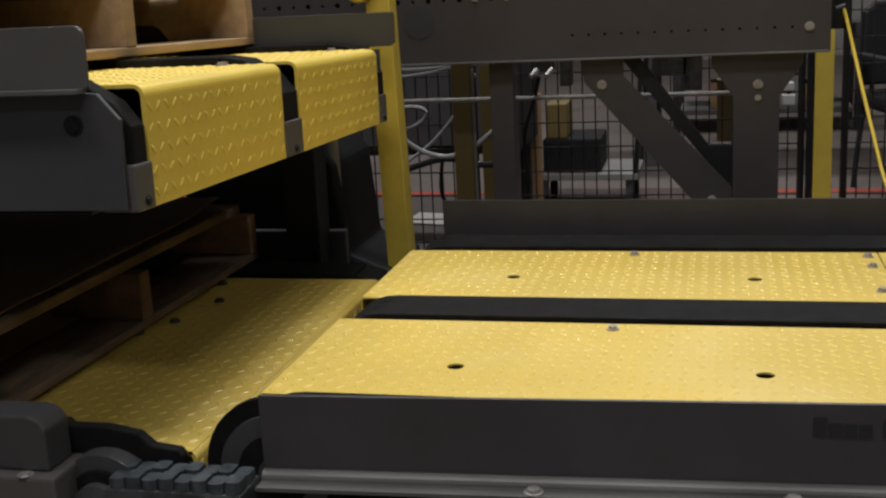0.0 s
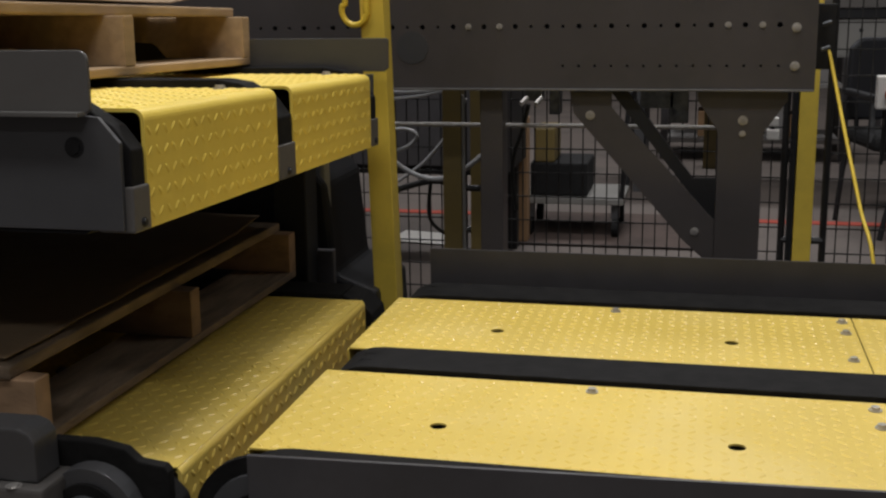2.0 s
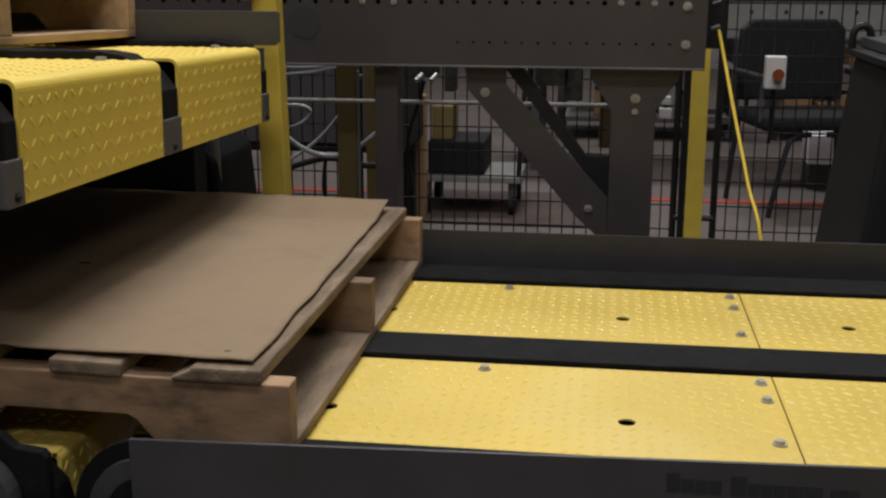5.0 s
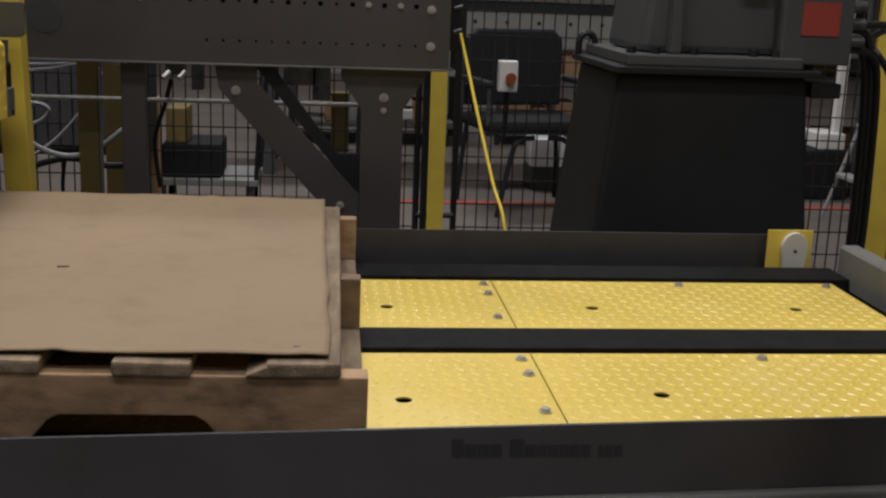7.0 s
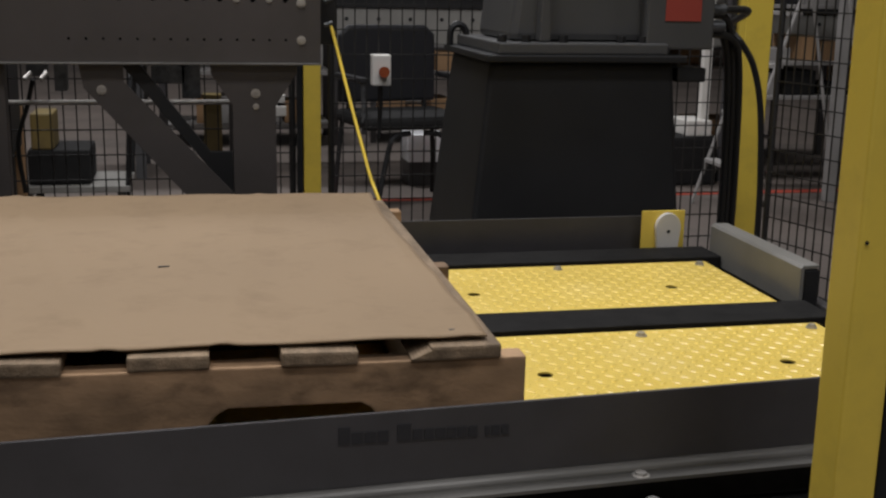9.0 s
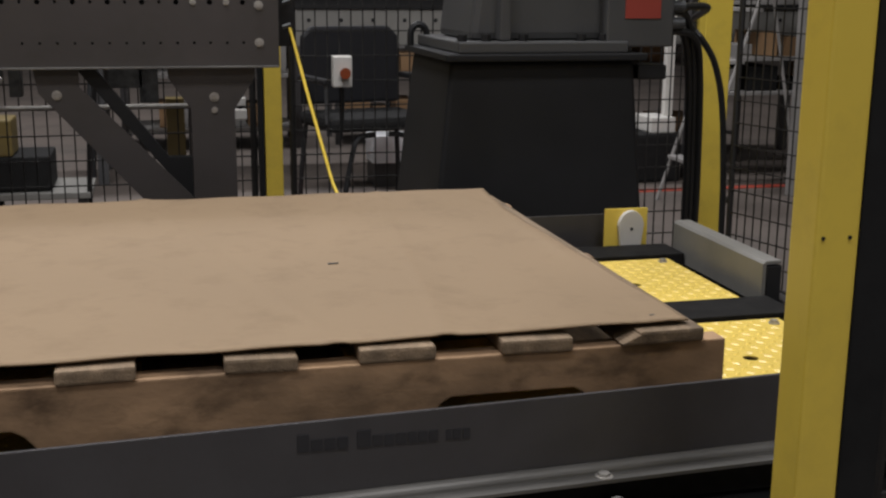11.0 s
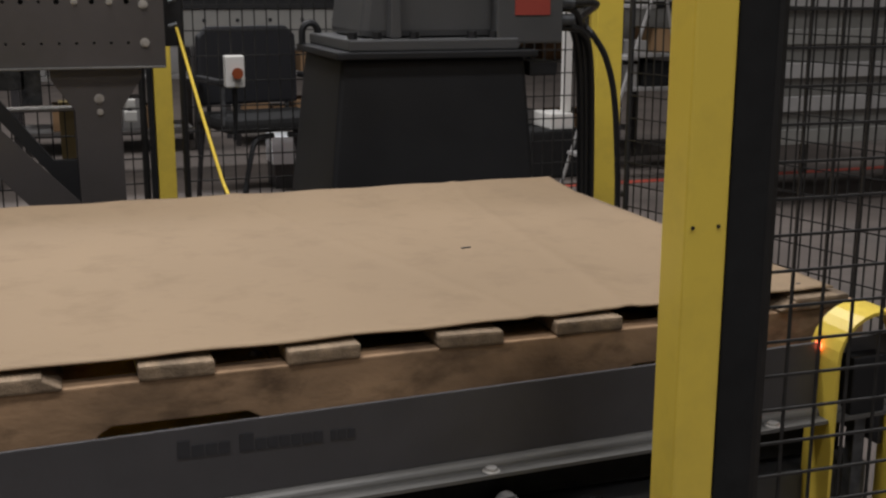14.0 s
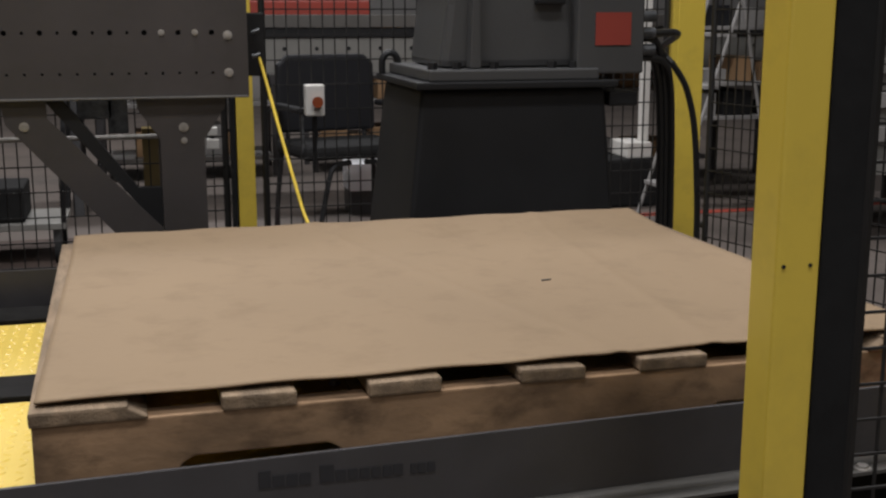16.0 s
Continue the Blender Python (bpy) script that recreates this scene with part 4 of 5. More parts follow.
def fence_post(x, y, w=0.056, top=2.3, label="yellow square fence post bolted to the concrete floor", paint=YELLOW_POST):
    root = thing("fence_post", x, y, 0, label, "fence post", "yellow fence posts")
    part("upright", box(x - w / 2, x + w / 2, y - w / 2, y + w / 2, 0.01, top, 0.003), paint, root)
    bp = part("base_plate", box(x - 0.07, x + 0.07, y - 0.07, y + 0.07, 0, 0.01, 0.002), paint, root)
    for dx, dy in ((-0.05, -0.05), (0.05, 0.05)):
        bolt_head(bp, x + dx, y + dy, 0.01, 0.008, 0.01)
    return root


def fence_panel(a, b, z0=0.12, z1=2.2, pitch=0.039, r=0.0029, rise=0.08):
    mid = (Vector((*a, 0)) + Vector((*b, 0))) / 2
    root = thing("mesh_fence", mid.x, mid.y, 0, "black welded wire mesh safety fence panel between yellow posts", "mesh fence", "mesh fences")
    part("mesh", wires(a, b, z0, z1, pitch, r, rise), WIRE, root, kind="stuff")
    d = (Vector(b) - Vector(a)).normalized() * 0.012
    for name, p, q in (("frame_bar", (*a, z0), (*b, z0)), ("frame_bar", (*a, z1), (*b, z1)), ("frame_upright", (*a, z0), (*a, z1)), ("frame_upright", (*b, z0), (*b, z1))):
        part(name, rod(p, q, 0.011, 8), WIRE, root)
    # clamps that hold the panel to the posts
    for e, s in ((a, -1), (b, 1)):
        for z in (0.4, 1.9):
            p = Vector((*e, z))
            t = Vector((d.x, d.y, 0)) * s * 3
            part("clamp", rod(p, p + t, 0.012, 8), WIRE, root)
    return root


FENCE_Y = 3.75
# yellow post whose shade is painted in as olive-brown
fence_post(-0.715, FENCE_Y, label="yellow square fence post, its shade painted olive-brown, bolted to the concrete floor", paint=OLIVE_AND_SHADED_YELLOW)
for px in (-2.3, 0.325, 1.865):
    fence_post(px, FENCE_Y, 0.1 if px == 1.865 else 0.056)


def machine_column():
    root = thing("machine_column", -0.70, 3.28, 0, "steel column behind the yellow upright, shade painted in as olive-brown", "column")
    # the shade under the beam is painted into the column as olive-brown
    part("upright", box(-0.728, -0.672, 3.25, 3.31, 0.01, 0.955 - 0.02, 0.004), OLIVE_AND_SHADED_YELLOW, root)
    part("base_plate", box(-0.77, -0.63, 3.21, 3.35, 0, 0.01, 0.002), OLIVE_AND_SHADED_YELLOW, root)
    part("edge_strip", box(-0.670, -0.664, 3.25, 3.27, 0.05, 0.9, 0.001), STOP_STEEL, root)
    return root


machine_column()
fence_panel((-2.22, FENCE_Y), (-0.77, FENCE_Y))
fence_panel((-0.65, FENCE_Y), (0.262, FENCE_Y))
fence_panel((0.39, FENCE_Y), (1.795, FENCE_Y))
part_strip = part("post_seal", box(0.278, 0.294, FENCE_Y - 0.03, FENCE_Y + 0.03, 0.1, 2.2, 0.002), BLACK_RUBBER, None)
tagged(part_strip, "black rubber strip beside the yellow fence post", "seal strip")
# the fence turns towards the operator's side
fence_post(2.35, 0.98, 0.05)
fence_panel((1.945, FENCE_Y - 0.06), (2.30, 2.45))
fence_post(2.33, 2.38)
fence_panel((2.34, 2.30), (2.35, 1.06))


def near_post():
    root = thing("gate_post", 0.636, 1.025, 0, "yellow square gate post with small screws and a black rubber edge", "gate post")
    post = part("upright", box(0.611, 0.660, 1.0, 1.05, 0.01, 2.3, 0.0035), YELLOW_POST, root)
    part("base_plate", box(0.55, 0.70, 0.95, 1.10, 0, 0.01, 0.002), YELLOW_POST, root)
    part("rubber_edge", box(0.663, 0.710, 1.004, 1.046, 0.03, 2.25, 0.003), BLACK_RUBBER, root, "matt black rubber edge")
    for sx in (0.619, 0.649):
        for sz in (D + 0.352, 0.35, 1.6):
            part("screw", rod((sx, 0.9985, sz), (sx, 1.001, sz), 0.0021, 8), BLACK_PAINT, post)
    return root


near_post()
fence_panel((0.725, 1.03), (2.29, 1.0), pitch=0.040, r=0.0021, rise=0.040)


def sensor_guard():
    root = thing("sensor_guard", 1.10, 1.32, 0, "yellow bent steel guard over a glowing red photo eye", "sensor guard")
    y0, y1, x0, x1, top, t = 1.285, 1.35, 1.035, 1.175, D + 0.142, 0.005
    r = (x1 - x0) / 2
    c = (x0 + x1) / 2
    arc = [(c - r * math.cos(a), top - r + r * math.sin(a)) for a in [math.pi * k / 14 for k in range(15)]]
    inn = [(c - (r - t) * math.cos(a), top - r + (r - t) * math.sin(a)) for a in [math.pi * k / 14 for k in range(15)]]
    part("bent_guard", prism([(x0, 0.0), *arc, (x1, 0.0), (x1 - t, 0.0), *inn[::-1], (x0 + t, 0.0)], "y", y0, y1), YELLOW_POST, root)
    part("sensor_body", box(c - 0.03, c + 0.03, 1.30, 1.345, D - 0.02, D + 0.07, 0.004), BLACK_PAINT, root, "black photo-eye housing")
    part("sensor_stem", box(c - 0.01, c + 0.01, 1.312, 1.332, 0.0, D - 0.02, 0.002), WORN_STEEL, root)
    part("indicator_lamp", rod((x0 - 0.004, 1.33, D + 0.085), (x0 + 0.001, 1.33, D + 0.085), 0.006, 12), LAMP_GLOW, root, "glowing red indicator")
    return root


sensor_guard()


# ---- things beyond the fence ----
def stop_button():
    root = thing("stop_button_box", 0.585, FENCE_Y - 0.04, D + 0.3, "white control box with an orange-red stop knob hung on the fence", "control box")
    y = FENCE_Y - 0.001
    part("box_body", box(0.518, 0.580, y - 0.05, y - 0.003, D + 0.272, D + 0.372, 0.005), WHITE_PLASTIC, root)
    part("stop_knob", rod((0.554, y - 0.051, D + 0.318), (0.554, y - 0.072, D + 0.318), 0.015, 18, None, 0.018), RED_KNOB, root, "orange-red stop knob")
    part("cable", tube([(0.55, y - 0.03, D + 0.274), (0.552, y - 0.02, D + 0.2), (0.545, y - 0.02, D + 0.1)], 0.006), BLACK_CABLE, root)
    return root


stop_button()


def chair(x, y, turn):
    root = thing("chair", 0, 0, 0, "dark padded chair with thin black tube legs", "chair")
    part("seat", box(-0.29, 0.29, -0.24, 0.25, 0.42, 0.49, 0.025), BLACK_RUBBER, root)
    part("backrest", prism([(-0.28, 0.52), (0.28, 0.52), (0.275, 0.88), (0.22, 0.93), (-0.22, 0.93), (-0.275, 0.88)], "y", 0.22, 0.265, 0.016), BLUE_BIN, root, "dark blue padded backrest")
    for side in (-1, 1):
        front = tube([(side * 0.04, -0.2, 0.40), (side * 0.13, -0.21, 0.385), (side * 0.17, -0.22, 0.30), (side * 0.24, -0.24, 0.0)], 0.014)
        part("leg", front, BLACK_PAINT, root, "bent black tube leg")
        part("leg", tube([(side * 0.26, 0.22, 0.43), (side * 0.28, 0.24, 0.2), (side * 0.29, 0.26, 0.0)], 0.014), BLACK_PAINT, root, "bent black tube leg")
        part("back_tube", rod((side * 0.22, 0.235, 0.44), (side * 0.22, 0.24, 0.56), 0.012, 10), BLACK_PAINT, root)
        part("armrest", box(side * 0.29 - 0.025, side * 0.29 + 0.025, -0.2, 0.2, 0.655, 0.685, 0.01), BLACK_PAINT, root)
        part("arm_tube", rod((side * 0.285, -0.18, 0.46), (side * 0.29, -0.18, 0.655), 0.011, 10), WORN_STEEL, root)
    root.matrix_basis = pose(x, y, 0, 0, 0, turn)
    return root


chair(1.02, 5.95, 12)


def crate(name, x0, x1, y0, y1, z0, z1, material, label, category):
    root = thing(name, (x0 + x1) / 2, (y0 + y1) / 2, z0, label, category)
    part("body", box(x0, x1, y0, y1, z0, z1, 0.002), material, root)
    return root


crate("low_stand", 1.151, 1.413, 6.46, 6.7, 0, 0.14, GREY_STEEL, "low dark grey steel stand on the concrete floor", "stand")
crate("white_carton", 1.141, 1.363, 6.45, 6.68, 0.1405, 0.297, SUNLIT_WHITE, "white carton standing on a low steel stand", "carton")


def far_conveyor():
    root = thing("far_conveyor", 1.6, 7.0, 0, "pale grey far conveyor rail with bolt holes, on legs", "conveyor")
    z0, z1 = 0.80, 1.0
    rail = part("side_rail", box(-0.6, 4.5, 6.8, 6.83, z0, z1, 0.004), STOP_STEEL, root)
    part("top_rail", box(-0.6, 4.5, 6.79, 6.84, z1 + 0.004, z1 + 0.06, 0.004), BLACK_PAINT, root)
    part("cover_strip", box(-0.6, 4.5, 6.78, 6.84, z1 + 0.062, z1 + 0.135, 0.004), GUIDE_STEEL, root)
    part("lower_lip", box(-0.6, 4.5, 6.77, 6.8, z0 - 0.008, z0 - 0.001, 0.002), FLANGE_STEEL, root)
    part("belt", box(-0.6, 4.5, 6.842, 7.498, z1 + 0.09, z1 + 0.125, 0.002), BLACK_RUBBER, root)
    part("side_rail", box(-0.6, 4.5, 7.5, 7.53, z0, z1, 0.004), PALE_STEEL, root)
    # black discs on the rail: the dark of bolt holes, painted, not drilled
    for k in range(26):
        x = -0.5 + 0.19 * k
        part("hole", rod((x, 6.797, z1 - 0.06), (x, 6.801, z1 - 0.06), 0.012, 8), BLACK_PAINT, rail)
    for x in (-0.4, 1.9, 4.3):
        for y in (6.84, 7.44):
            part("leg", box(x, x + 0.06, y, y + 0.05, 0, z0, 0.003), GREY_STEEL, root)
    return root


far_conveyor()


def red_tray():
    root = thing("tray", 1.0, 7.1, 1.127, "dull red shallow tray with pale sacks on the far conveyor", "tray")
    part("tray_body", box(0.63, 1.36, 6.88, 7.35, 1.127, 1.215, 0.01), RED_STICKER, root)
    for x0, x1 in ((0.66, 0.88), (0.90, 1.33)):
        part("sack", box(x0, x1, 6.92, 7.3, 1.217, 1.30, 0.025), PALE_STEEL, root)
    return root


red_tray()
crate("waste_bin", 0.0, 0.12, 7.8, 7.95, 0, 0.4, OLIVE_AND_SHADED_YELLOW, "dull olive narrow bin standing on the floor", "bin")


def fence_tags():
    root = thing("switch_box", 0.222, FENCE_Y - 0.03, D + 0.17, "small white switch box clipped to the mesh fence", "switch box")
    part("box_body", box(0.203, 0.241, FENCE_Y - 0.034, FENCE_Y - 0.003, D + 0.172, D + 0.205, 0.004), WHITE_PLASTIC, root)
    part("cap", box(0.207, 0.238, FENCE_Y - 0.030, FENCE_Y - 0.003, D + 0.215, D + 0.242, 0.004), WHITE_PLASTIC, root)
    part("clip", rod((0.222, FENCE_Y - 0.012, D + 0.204), (0.222, FENCE_Y - 0.012, D + 0.216), 0.006, 10), BLACK_PAINT, root)
    return root


fence_tags()


def dark_cabinet(x0, x1, y0, y1, h, label):
    root = thing("machine_cabinet", (x0 + x1) / 2, (y0 + y1) / 2, 0, label, "machine cabinet")
    part("body", box(x0, x1, y0, y1, 0.42, h, 0.01), BLACK_PAINT, root)
    for lx in (x0 + 0.03, x1 - 0.09):
        for ly in (y0 + 0.03, y1 - 0.09):
            part("leg", box(lx, lx + 0.06, ly, ly + 0.06, 0, 0.42, 0.003), BLACK_PAINT, root)
    w = (x1 - x0) / 2
    for k in range(2):
        d = part("door", box(x0 + k * w + 0.015, x0 + (k + 1) * w - 0.015, y0 - 0.014, y0 - 0.001, 0.46, h - 0.06, 0.004), RAIL_STEEL, root)
        part("handle", box(x0 + w - 0.05 + 0.08 * k, x0 + w - 0.03 + 0.08 * k, y0 - 0.03, y0 - 0.0145, h * 0.6, h * 0.6 + 0.14, 0.004), WORN_STEEL, d)
    return root


dark_cabinet(-1.95, -0.80, 4.75, 5.3, 1.45, "dark steel machine cabinet on legs beyond the mesh fence")


def parts_cart():
    root = thing("parts_cart", -0.62, 5.7, 0, "low cart with pale deck, dark bin and olive bin", "cart")
    part("deck", box(-0.86, -0.36, 5.5, 5.95, 0.165, 0.195, 0.004), STOP_STEEL, root)
    part("bin", box(-0.82, -0.54, 5.55, 5.9, 0.196, 0.36, 0.012), BLACK_RUBBER, root, "dark plastic bin")
    part("small_bin", box(-0.80, -0.70, 5.56, 5.8, 0.361, 0.53, 0.01), OLIVE_AND_SHADED_YELLOW, root, "olive bin")
    for x in (-0.82, -0.40):
        for y in (5.54, 5.91):
            c = part("caster", rod((x - 0.015, y, 0.05), (x + 0.015, y, 0.05), 0.05, 16), BLACK_RUBBER, root)
            part("caster_fork", box(x - 0.02, x + 0.02, y - 0.02, y + 0.02, 0.095, 0.165, 0.003), WORN_STEEL, c)
    part("push_bar", tube([(-0.37, 5.52, 0.19), (-0.34, 5.52, 0.7), (-0.34, 5.9, 0.7), (-0.37, 5.93, 0.19)], 0.012), BLACK_PAINT, root)
    return root


parts_cart()
MAT_BROWN = mat("brown_fibre_board", (0.055, 0.036, 0.028), 0.8, vary=0.2, scale=4, bump=0.2, dirt=(0.03, 0.02, 0.017), dirt_amount=0.6, dirt_scale=5)
floor_mat = part("floor_mat", box(-0.92, 0.05, 5.3, 6.12, 0.0042, 0.0075), MAT_BROWN, None)
tagged(floor_mat, "dark brown fibre board lying on the floor under the cart", "floor mat")
crate("tall_carton", -0.888, -0.803, 5.35, 5.43, 0.0076, 0.6, BROWN_BOX, "tall narrow tan carton standing on a brown board", "carton")
paper = part("paper_sheet", prism([(-1.47, 5.28), (-1.16, 5.22), (-1.13, 5.46), (-1.45, 5.52)], "z", 0.0042, 0.007), WHITE_PLASTIC, None)
tagged(paper, "white paper sheet lying on the concrete floor", "paper")


def machine_rack(x0, x1, y0, y1, h):
    root = thing("parts_rack", (x0 + x1) / 2, (y0 + y1) / 2, 0, "open dark steel rack with pale shelves and boxes", "rack")
    for x in (x0, x1 - 0.05):
        for y in (y0, y1 - 0.05):
            part("upright", box(x, x + 0.05, y, y + 0.05, 0, h, 0.003), RAIL_STEEL, root)
    for z in (0.12, 0.5, 0.9, 1.3):
        if z < h:
            part("shelf", box(x0 + 0.05, x1 - 0.05, y0, y1, z, z + 0.03, 0.003), PALE_STEEL, root)
    return root


machine_rack(-0.3, 0.95, 8.2, 8.8, 1.7)
rnd = random.Random(11)
for k in range(7):
    bx = -0.2 + 0.155 * k
    bz = 0.152 if k % 3 else 0.532
    crate("carton", bx, bx + 0.12 + 0.02 * rnd.random(), 8.3, 8.6, bz, bz + 0.12 + 0.12 * rnd.random(), BROWN_BOX if k % 2 else PALE_STEEL, "small carton standing on a rack shelf", "carton")


def cable_coil():
    ob = thing("cable_bundle", -0.62, 3.35, D + 0.1, "loose grey and black cables looped behind the yellow upright", "cables")
    loops = (
        (GREY_CABLE, 0.008, [(-0.95, 3.3, D + 0.20), (-0.86, 3.32, D + 0.12), (-0.78, 3.34, D + 0.09), (-0.70, 3.33, D + 0.11), (-0.62, 3.33, D + 0.17)]),
        (GREY_CABLE, 0.005, [(-0.92, 3.36, D + 0.06), (-0.82, 3.36, D + 0.13), (-0.74, 3.36, D + 0.22), (-0.68, 3.36, D + 0.33)]),
        (GREY_CABLE, 0.006, [(-0.95, 3.28, D + 0.24), (-0.85, 3.29, D + 0.245), (-0.815, 3.29, D + 0.225), (-0.85, 3.29, D + 0.19), (-0.93, 3.3, D + 0.17)]),
        (BLACK_CABLE, 0.010, [(-0.95, 3.4, D + 0.03), (-0.80, 3.42, D + 0.07), (-0.68, 3.42, D + 0.05), (-0.58, 3.42, D + 0.06)]),
        (BLACK_CABLE, 0.006, [(-0.80, 3.4, D + 0.08), (-0.81, 3.42, D - 0.05), (-0.74, 3.45, D - 0.12), (-0.62, 3.45, D - 0.20)]),
        (GREY_CABLE, 0.005, [(-1.0, 3.38, D + 0.35), (-0.85, 3.4, D + 0.345), (-0.7, 3.4, D + 0.36), (-0.6, 3.4, D + 0.38)]),
        (GREY_CABLE, 0.005, [(-1.0, 3.38, D + 0.32), (-0.85, 3.4, D + 0.33), (-0.72, 3.4, D + 0.355), (-0.6, 3.4, D + 0.35)]),
    )
    for m, r, pts in loops:
        part("cable", tube(pts, r), m, ob)
    for k in range(3):
        pts = [(-1.1 + 0.1 * k, 3.3, 0.012), (-0.85, 3.45 + 0.1 * k, 0.012), (-0.6, 3.35 + 0.15 * k, 0.014), (-0.3, 3.5, 0.012), (0.0, 3.45 - 0.1 * k, 0.012)]
        part("floor_cable", tube(pts, 0.002), BLACK_CABLE, ob)
    return ob


cable_coil()


def drive_motor():
    """The dark motor and its housing behind the floor-level conveyor."""
    root = thing("drive_motor", -0.98, 2.72, 0, "dark drive motor with a plastic-wrapped housing behind the conveyor", "motor")
    part("housing", prism([(-1.25, 0.0), (-1.25, D + 0.2), (-1.2, D + 0.28), (-0.93, D + 0.28), (-0.86, D + 0.2), (-0.84, D - 0.02), (-0.74, D - 0.06), (-0.72, 0.0)], "y", 2.575, 2.86, 0.012), BLACK_PAINT, root)
    part("motor_can", rod((-1.2, 2.72, D + 0.36), (-0.92, 2.72, D + 0.36), 0.07, 20), BLACK_PAINT, root)
    for k in range(8):
        x = -1.17 + 0.03 * k
        part("cooling_fin", rod((x, 2.72, D + 0.36), (x + 0.008, 2.72, D + 0.36), 0.078, 20), BLACK_PAINT, root)
    part("conduit", rod((-0.86, 2.60, 0.1), (-0.87, 2.60, D + 0.34), 0.013, 10), GREY_CABLE, root, "grey conduit")
    return root


drive_motor()


# ---- far right: stacked pale panels, a scale stand and racks beyond the side fence ----
def panel_stack():
    root = thing("panel_stack", 4.2, 5.3, 0, "tall bay of pale grey panels stacked with shaded gaps painted darker", "storage rack")
    for x in (3.38, 5.6):
        part("upright", box(x, x + 0.06, 5.0, 5.06, 0, 1.9, 0.003), PALE_STEEL, root)
        part("upright", box(x, x + 0.06, 5.7, 5.76, 0, 1.9, 0.003), PALE_STEEL, root)
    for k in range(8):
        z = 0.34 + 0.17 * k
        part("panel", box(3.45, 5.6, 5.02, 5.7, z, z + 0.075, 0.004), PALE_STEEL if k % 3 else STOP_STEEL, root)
        # darker filler board: the shade of the gap put into its colour
        part("gap_shade_board", box(3.45, 5.6, 5.06, 5.7, z + 0.0755, z + 0.1695), STOP_STEEL, root)
    part("tag", box(3.5, 3.62, 5.0, 5.018, 1.13, 1.19, 0.001), RED_KNOB, root, "orange tag")
    return root


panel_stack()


def stepladder():
    root = thing("stepladder", 3.0, 5.6, 0, "pale aluminium stepladder standing open beyond the side fence", "stepladder")
    for dy in (0.0, 0.36):
        part("front_rail", rod((2.60, 5.4 + dy, 0.0), (3.10, 5.4 + dy, 1.55), 0.010, 8), PALE_STEEL, root)
        part("rear_rail", rod((3.46, 5.4 + dy, 0.0), (3.13, 5.4 + dy, 1.55), 0.009, 8), PALE_STEEL, root)
    for k in range(5):
        f = 0.15 + 0.17 * k
        x = 2.60 + 0.50 * f
        part("tread", box(x - 0.03, x + 0.05, 5.415, 5.745, 1.55 * f, 1.55 * f + 0.02, 0.003), PALE_STEEL, root)
    part("cap", box(3.06, 3.18, 5.38, 5.78, 1.551, 1.59, 0.006), PALE_STEEL, root)
    return root


stepladder()


def stand_post():
    root = thing("scale_stand", 2.85, 6.5, 0, "white post stand with a small white platform on a dark foot", "stand")
    part("foot", box(2.66, 2.99, 6.3, 6.7, 0, 0.29, 0.02), BLACK_RUBBER, root)
    part("platform", box(2.80, 2.96, 6.33, 6.6, 0.291, 0.385, 0.01), WHITE_PLASTIC, root)
    part("column", box(2.915, 2.965, 6.4, 6.45, 0.386, 1.6, 0.004), WHITE_PLASTIC, root)
    return root


stand_post()


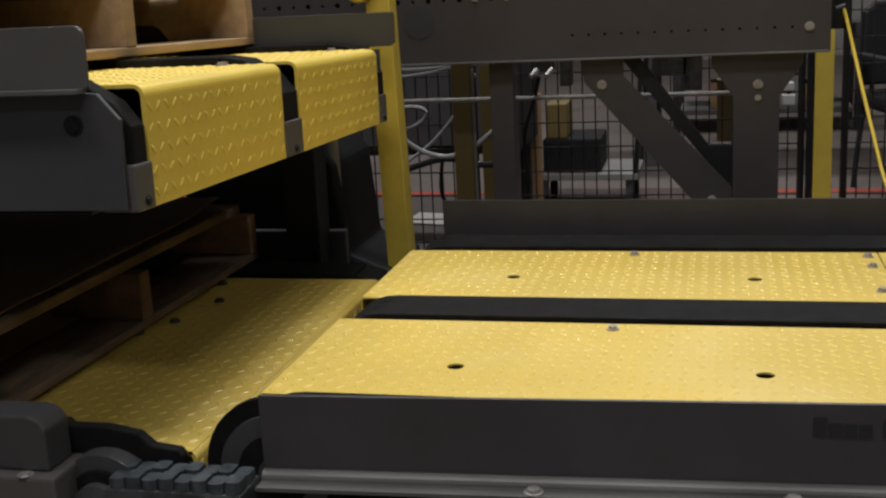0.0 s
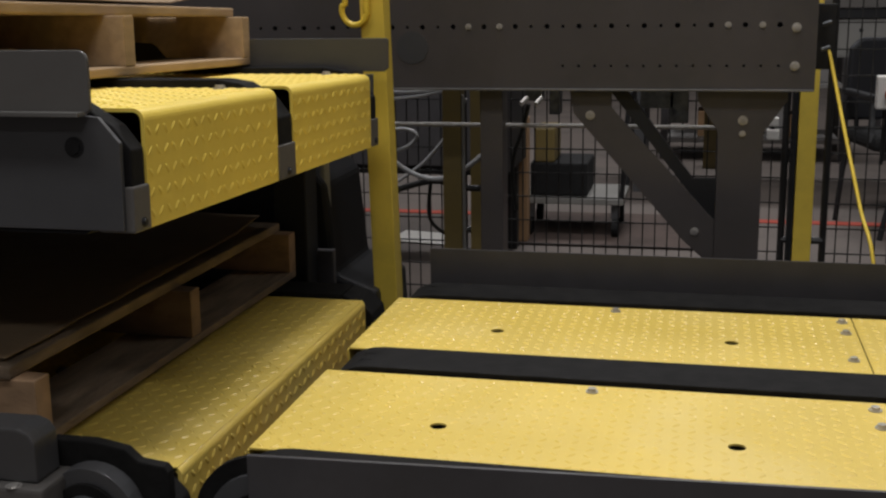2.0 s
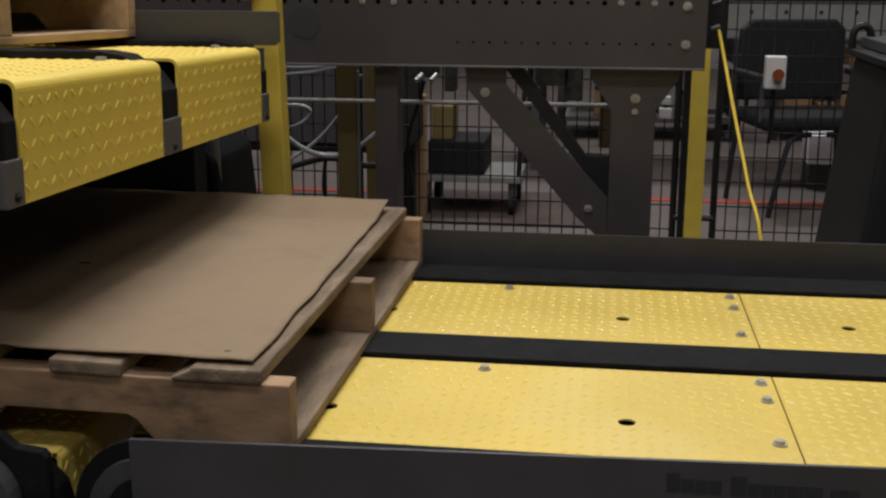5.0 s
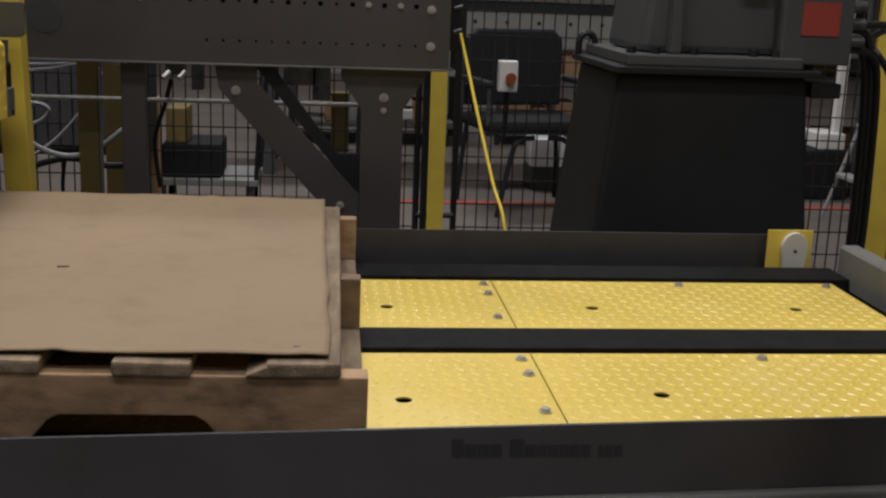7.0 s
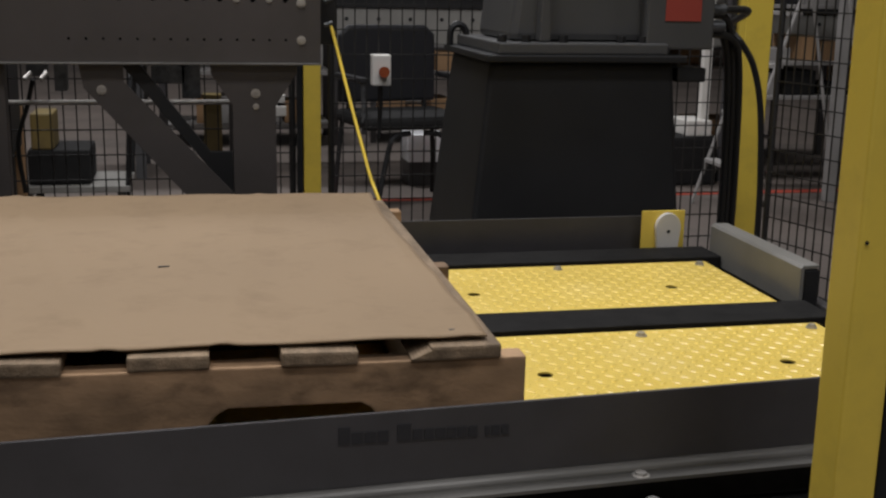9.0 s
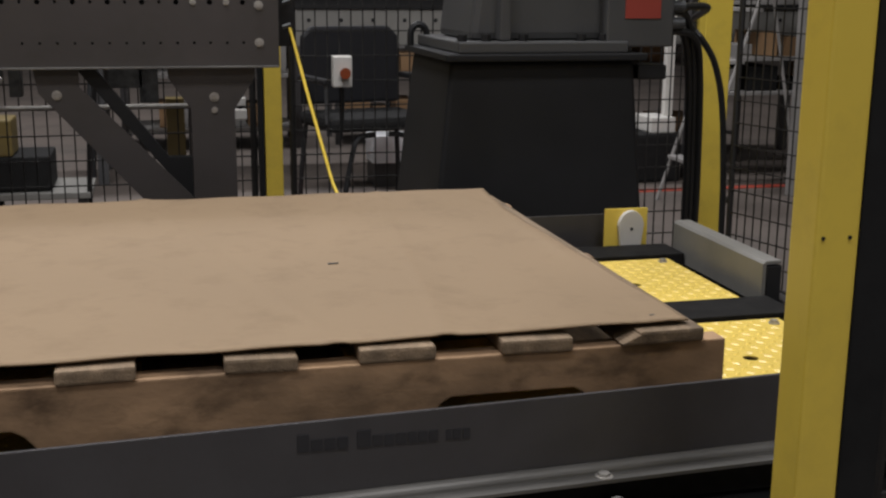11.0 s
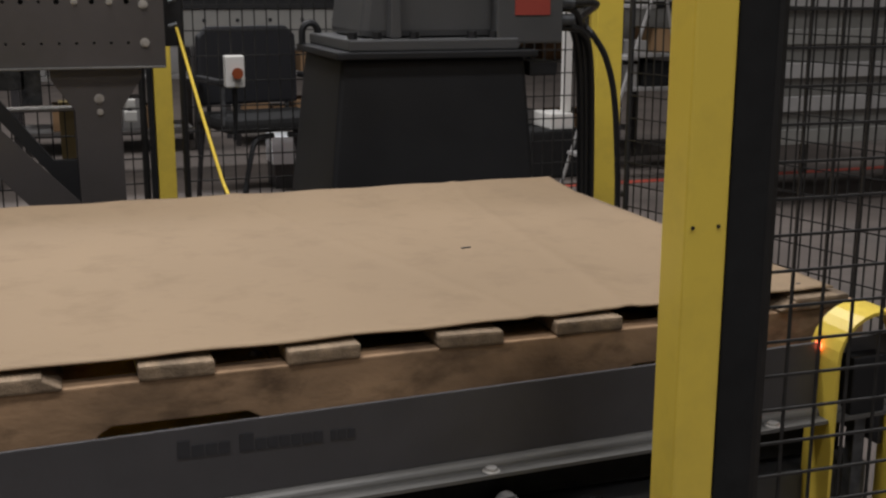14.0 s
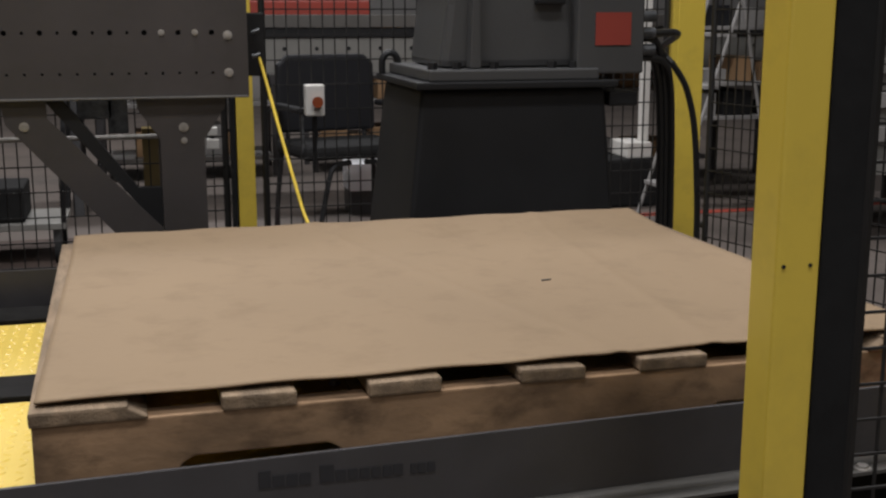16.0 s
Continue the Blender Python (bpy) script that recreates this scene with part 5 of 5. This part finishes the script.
def stocked_rack(x0, x1, y0, y1, h, levels, seed):
    """An open rack whose cartons are things of their own."""
    root = thing("parts_rack", (x0 + x1) / 2, (y0 + y1) / 2, 0, "open dark steel rack with pale shelves and boxes", "rack")
    for x in (x0, x1 - 0.04):
        for y in (y0, y1 - 0.04):
            part("upright", box(x, x + 0.04, y, y + 0.04, 0, h, 0.003), RAIL_STEEL, root)
    pick = random.Random(seed)
    for z in levels:
        part("shelf", box(x0 + 0.041, x1 - 0.041, y0, y1, z, z + 0.022, 0.003), PALE_STEEL, root)
        x = x0 + 0.06
        while x < x1 - 0.22:
            w, hh = 0.08 + 0.13 * pick.random(), 0.06 + 0.1 * pick.random()
            m = pick.choice((BROWN_BOX, BROWN_BOX, PALE_STEEL, BLUE_BIN, BLACK_RUBBER))
            crate("carton", x, x + w, y0 + 0.03 + 0.05 * pick.random(), y1 - 0.05, z + 0.0225, z + 0.0225 + hh, m, "small box standing on a rack shelf", "carton")
            x += w + 0.02 + 0.08 * pick.random()
    return root


stocked_rack(3.06, 4.4, 6.0, 6.45, 1.75, (0.54, 0.735, 1.05, 1.35), 21)
stocked_rack(2.66, 3.9, 7.3, 7.8, 1.7, (0.14, 0.62, 0.95, 1.28), 22)
stocked_rack(1.2, 2.5, 8.3, 8.8, 1.7, (0.14, 0.5, 0.9, 1.3), 23)


# ---- what moves ----
def motions():
    drop = ((0.0, 0.055), (0.5, 0.034), (1.0, 0.005), (1.2, 0.0), (2.0, 0.0), (16.0, 0.0))
    walk(lift, [(t, pose(0.2, 1.9, h)) for t, h in drop])
    # time, right edge of the pallet, its yaw, its rise onto the lift and its pitch
    edge = ((0.0, -1.02, -0.6, -0.005, 0.5), (1.0, -1.02, -0.6, -0.005, 0.5), (1.5, -0.972, -0.6, -0.005, 0.5), (2.0, -0.897, -0.6, -0.005, 0.5), (3.0, -0.735, -0.6, -0.005, 0.5),
            (4.2, -0.509, -0.6, -0.005, 0.5), (5.5, -0.2616, -0.6, -0.005, 0.5), (6.5, -0.072, -0.6, -0.005, 0.5), (7.5, 0.111, -0.6, -0.005, 0.5), (8.7, 0.3315, -0.45, -0.004, 0.4),
            (9.7, 0.507, 0.0, -0.001, 0.2), (10.8, 0.693, 0.2, 0.001, 0.0), (12.0, 0.905, 0.6, 0.002, 0.0), (13.0, 1.073, 1.0, 0.003, 0.0), (13.4, 1.139, 1.15, 0.003, 0.0),
            (13.6, 1.151, 1.2, 0.003, 0.0), (14.5, 1.153, 1.2, 0.003, 0.0), (16.0, 1.153, 1.2, 0.003, 0.0))
    walk(moving, [(t, pose(x, 1.918, PALLET_Z + h, 0, b, a)) for t, x, a, h, b in edge])
    walk(sheet, [(t, pose(x, 1.918, PALLET_Z + h, 0, b, a) @ pose(-0.050, -0.012, 0.1275)) for t, x, a, h, b in edge])


motions()
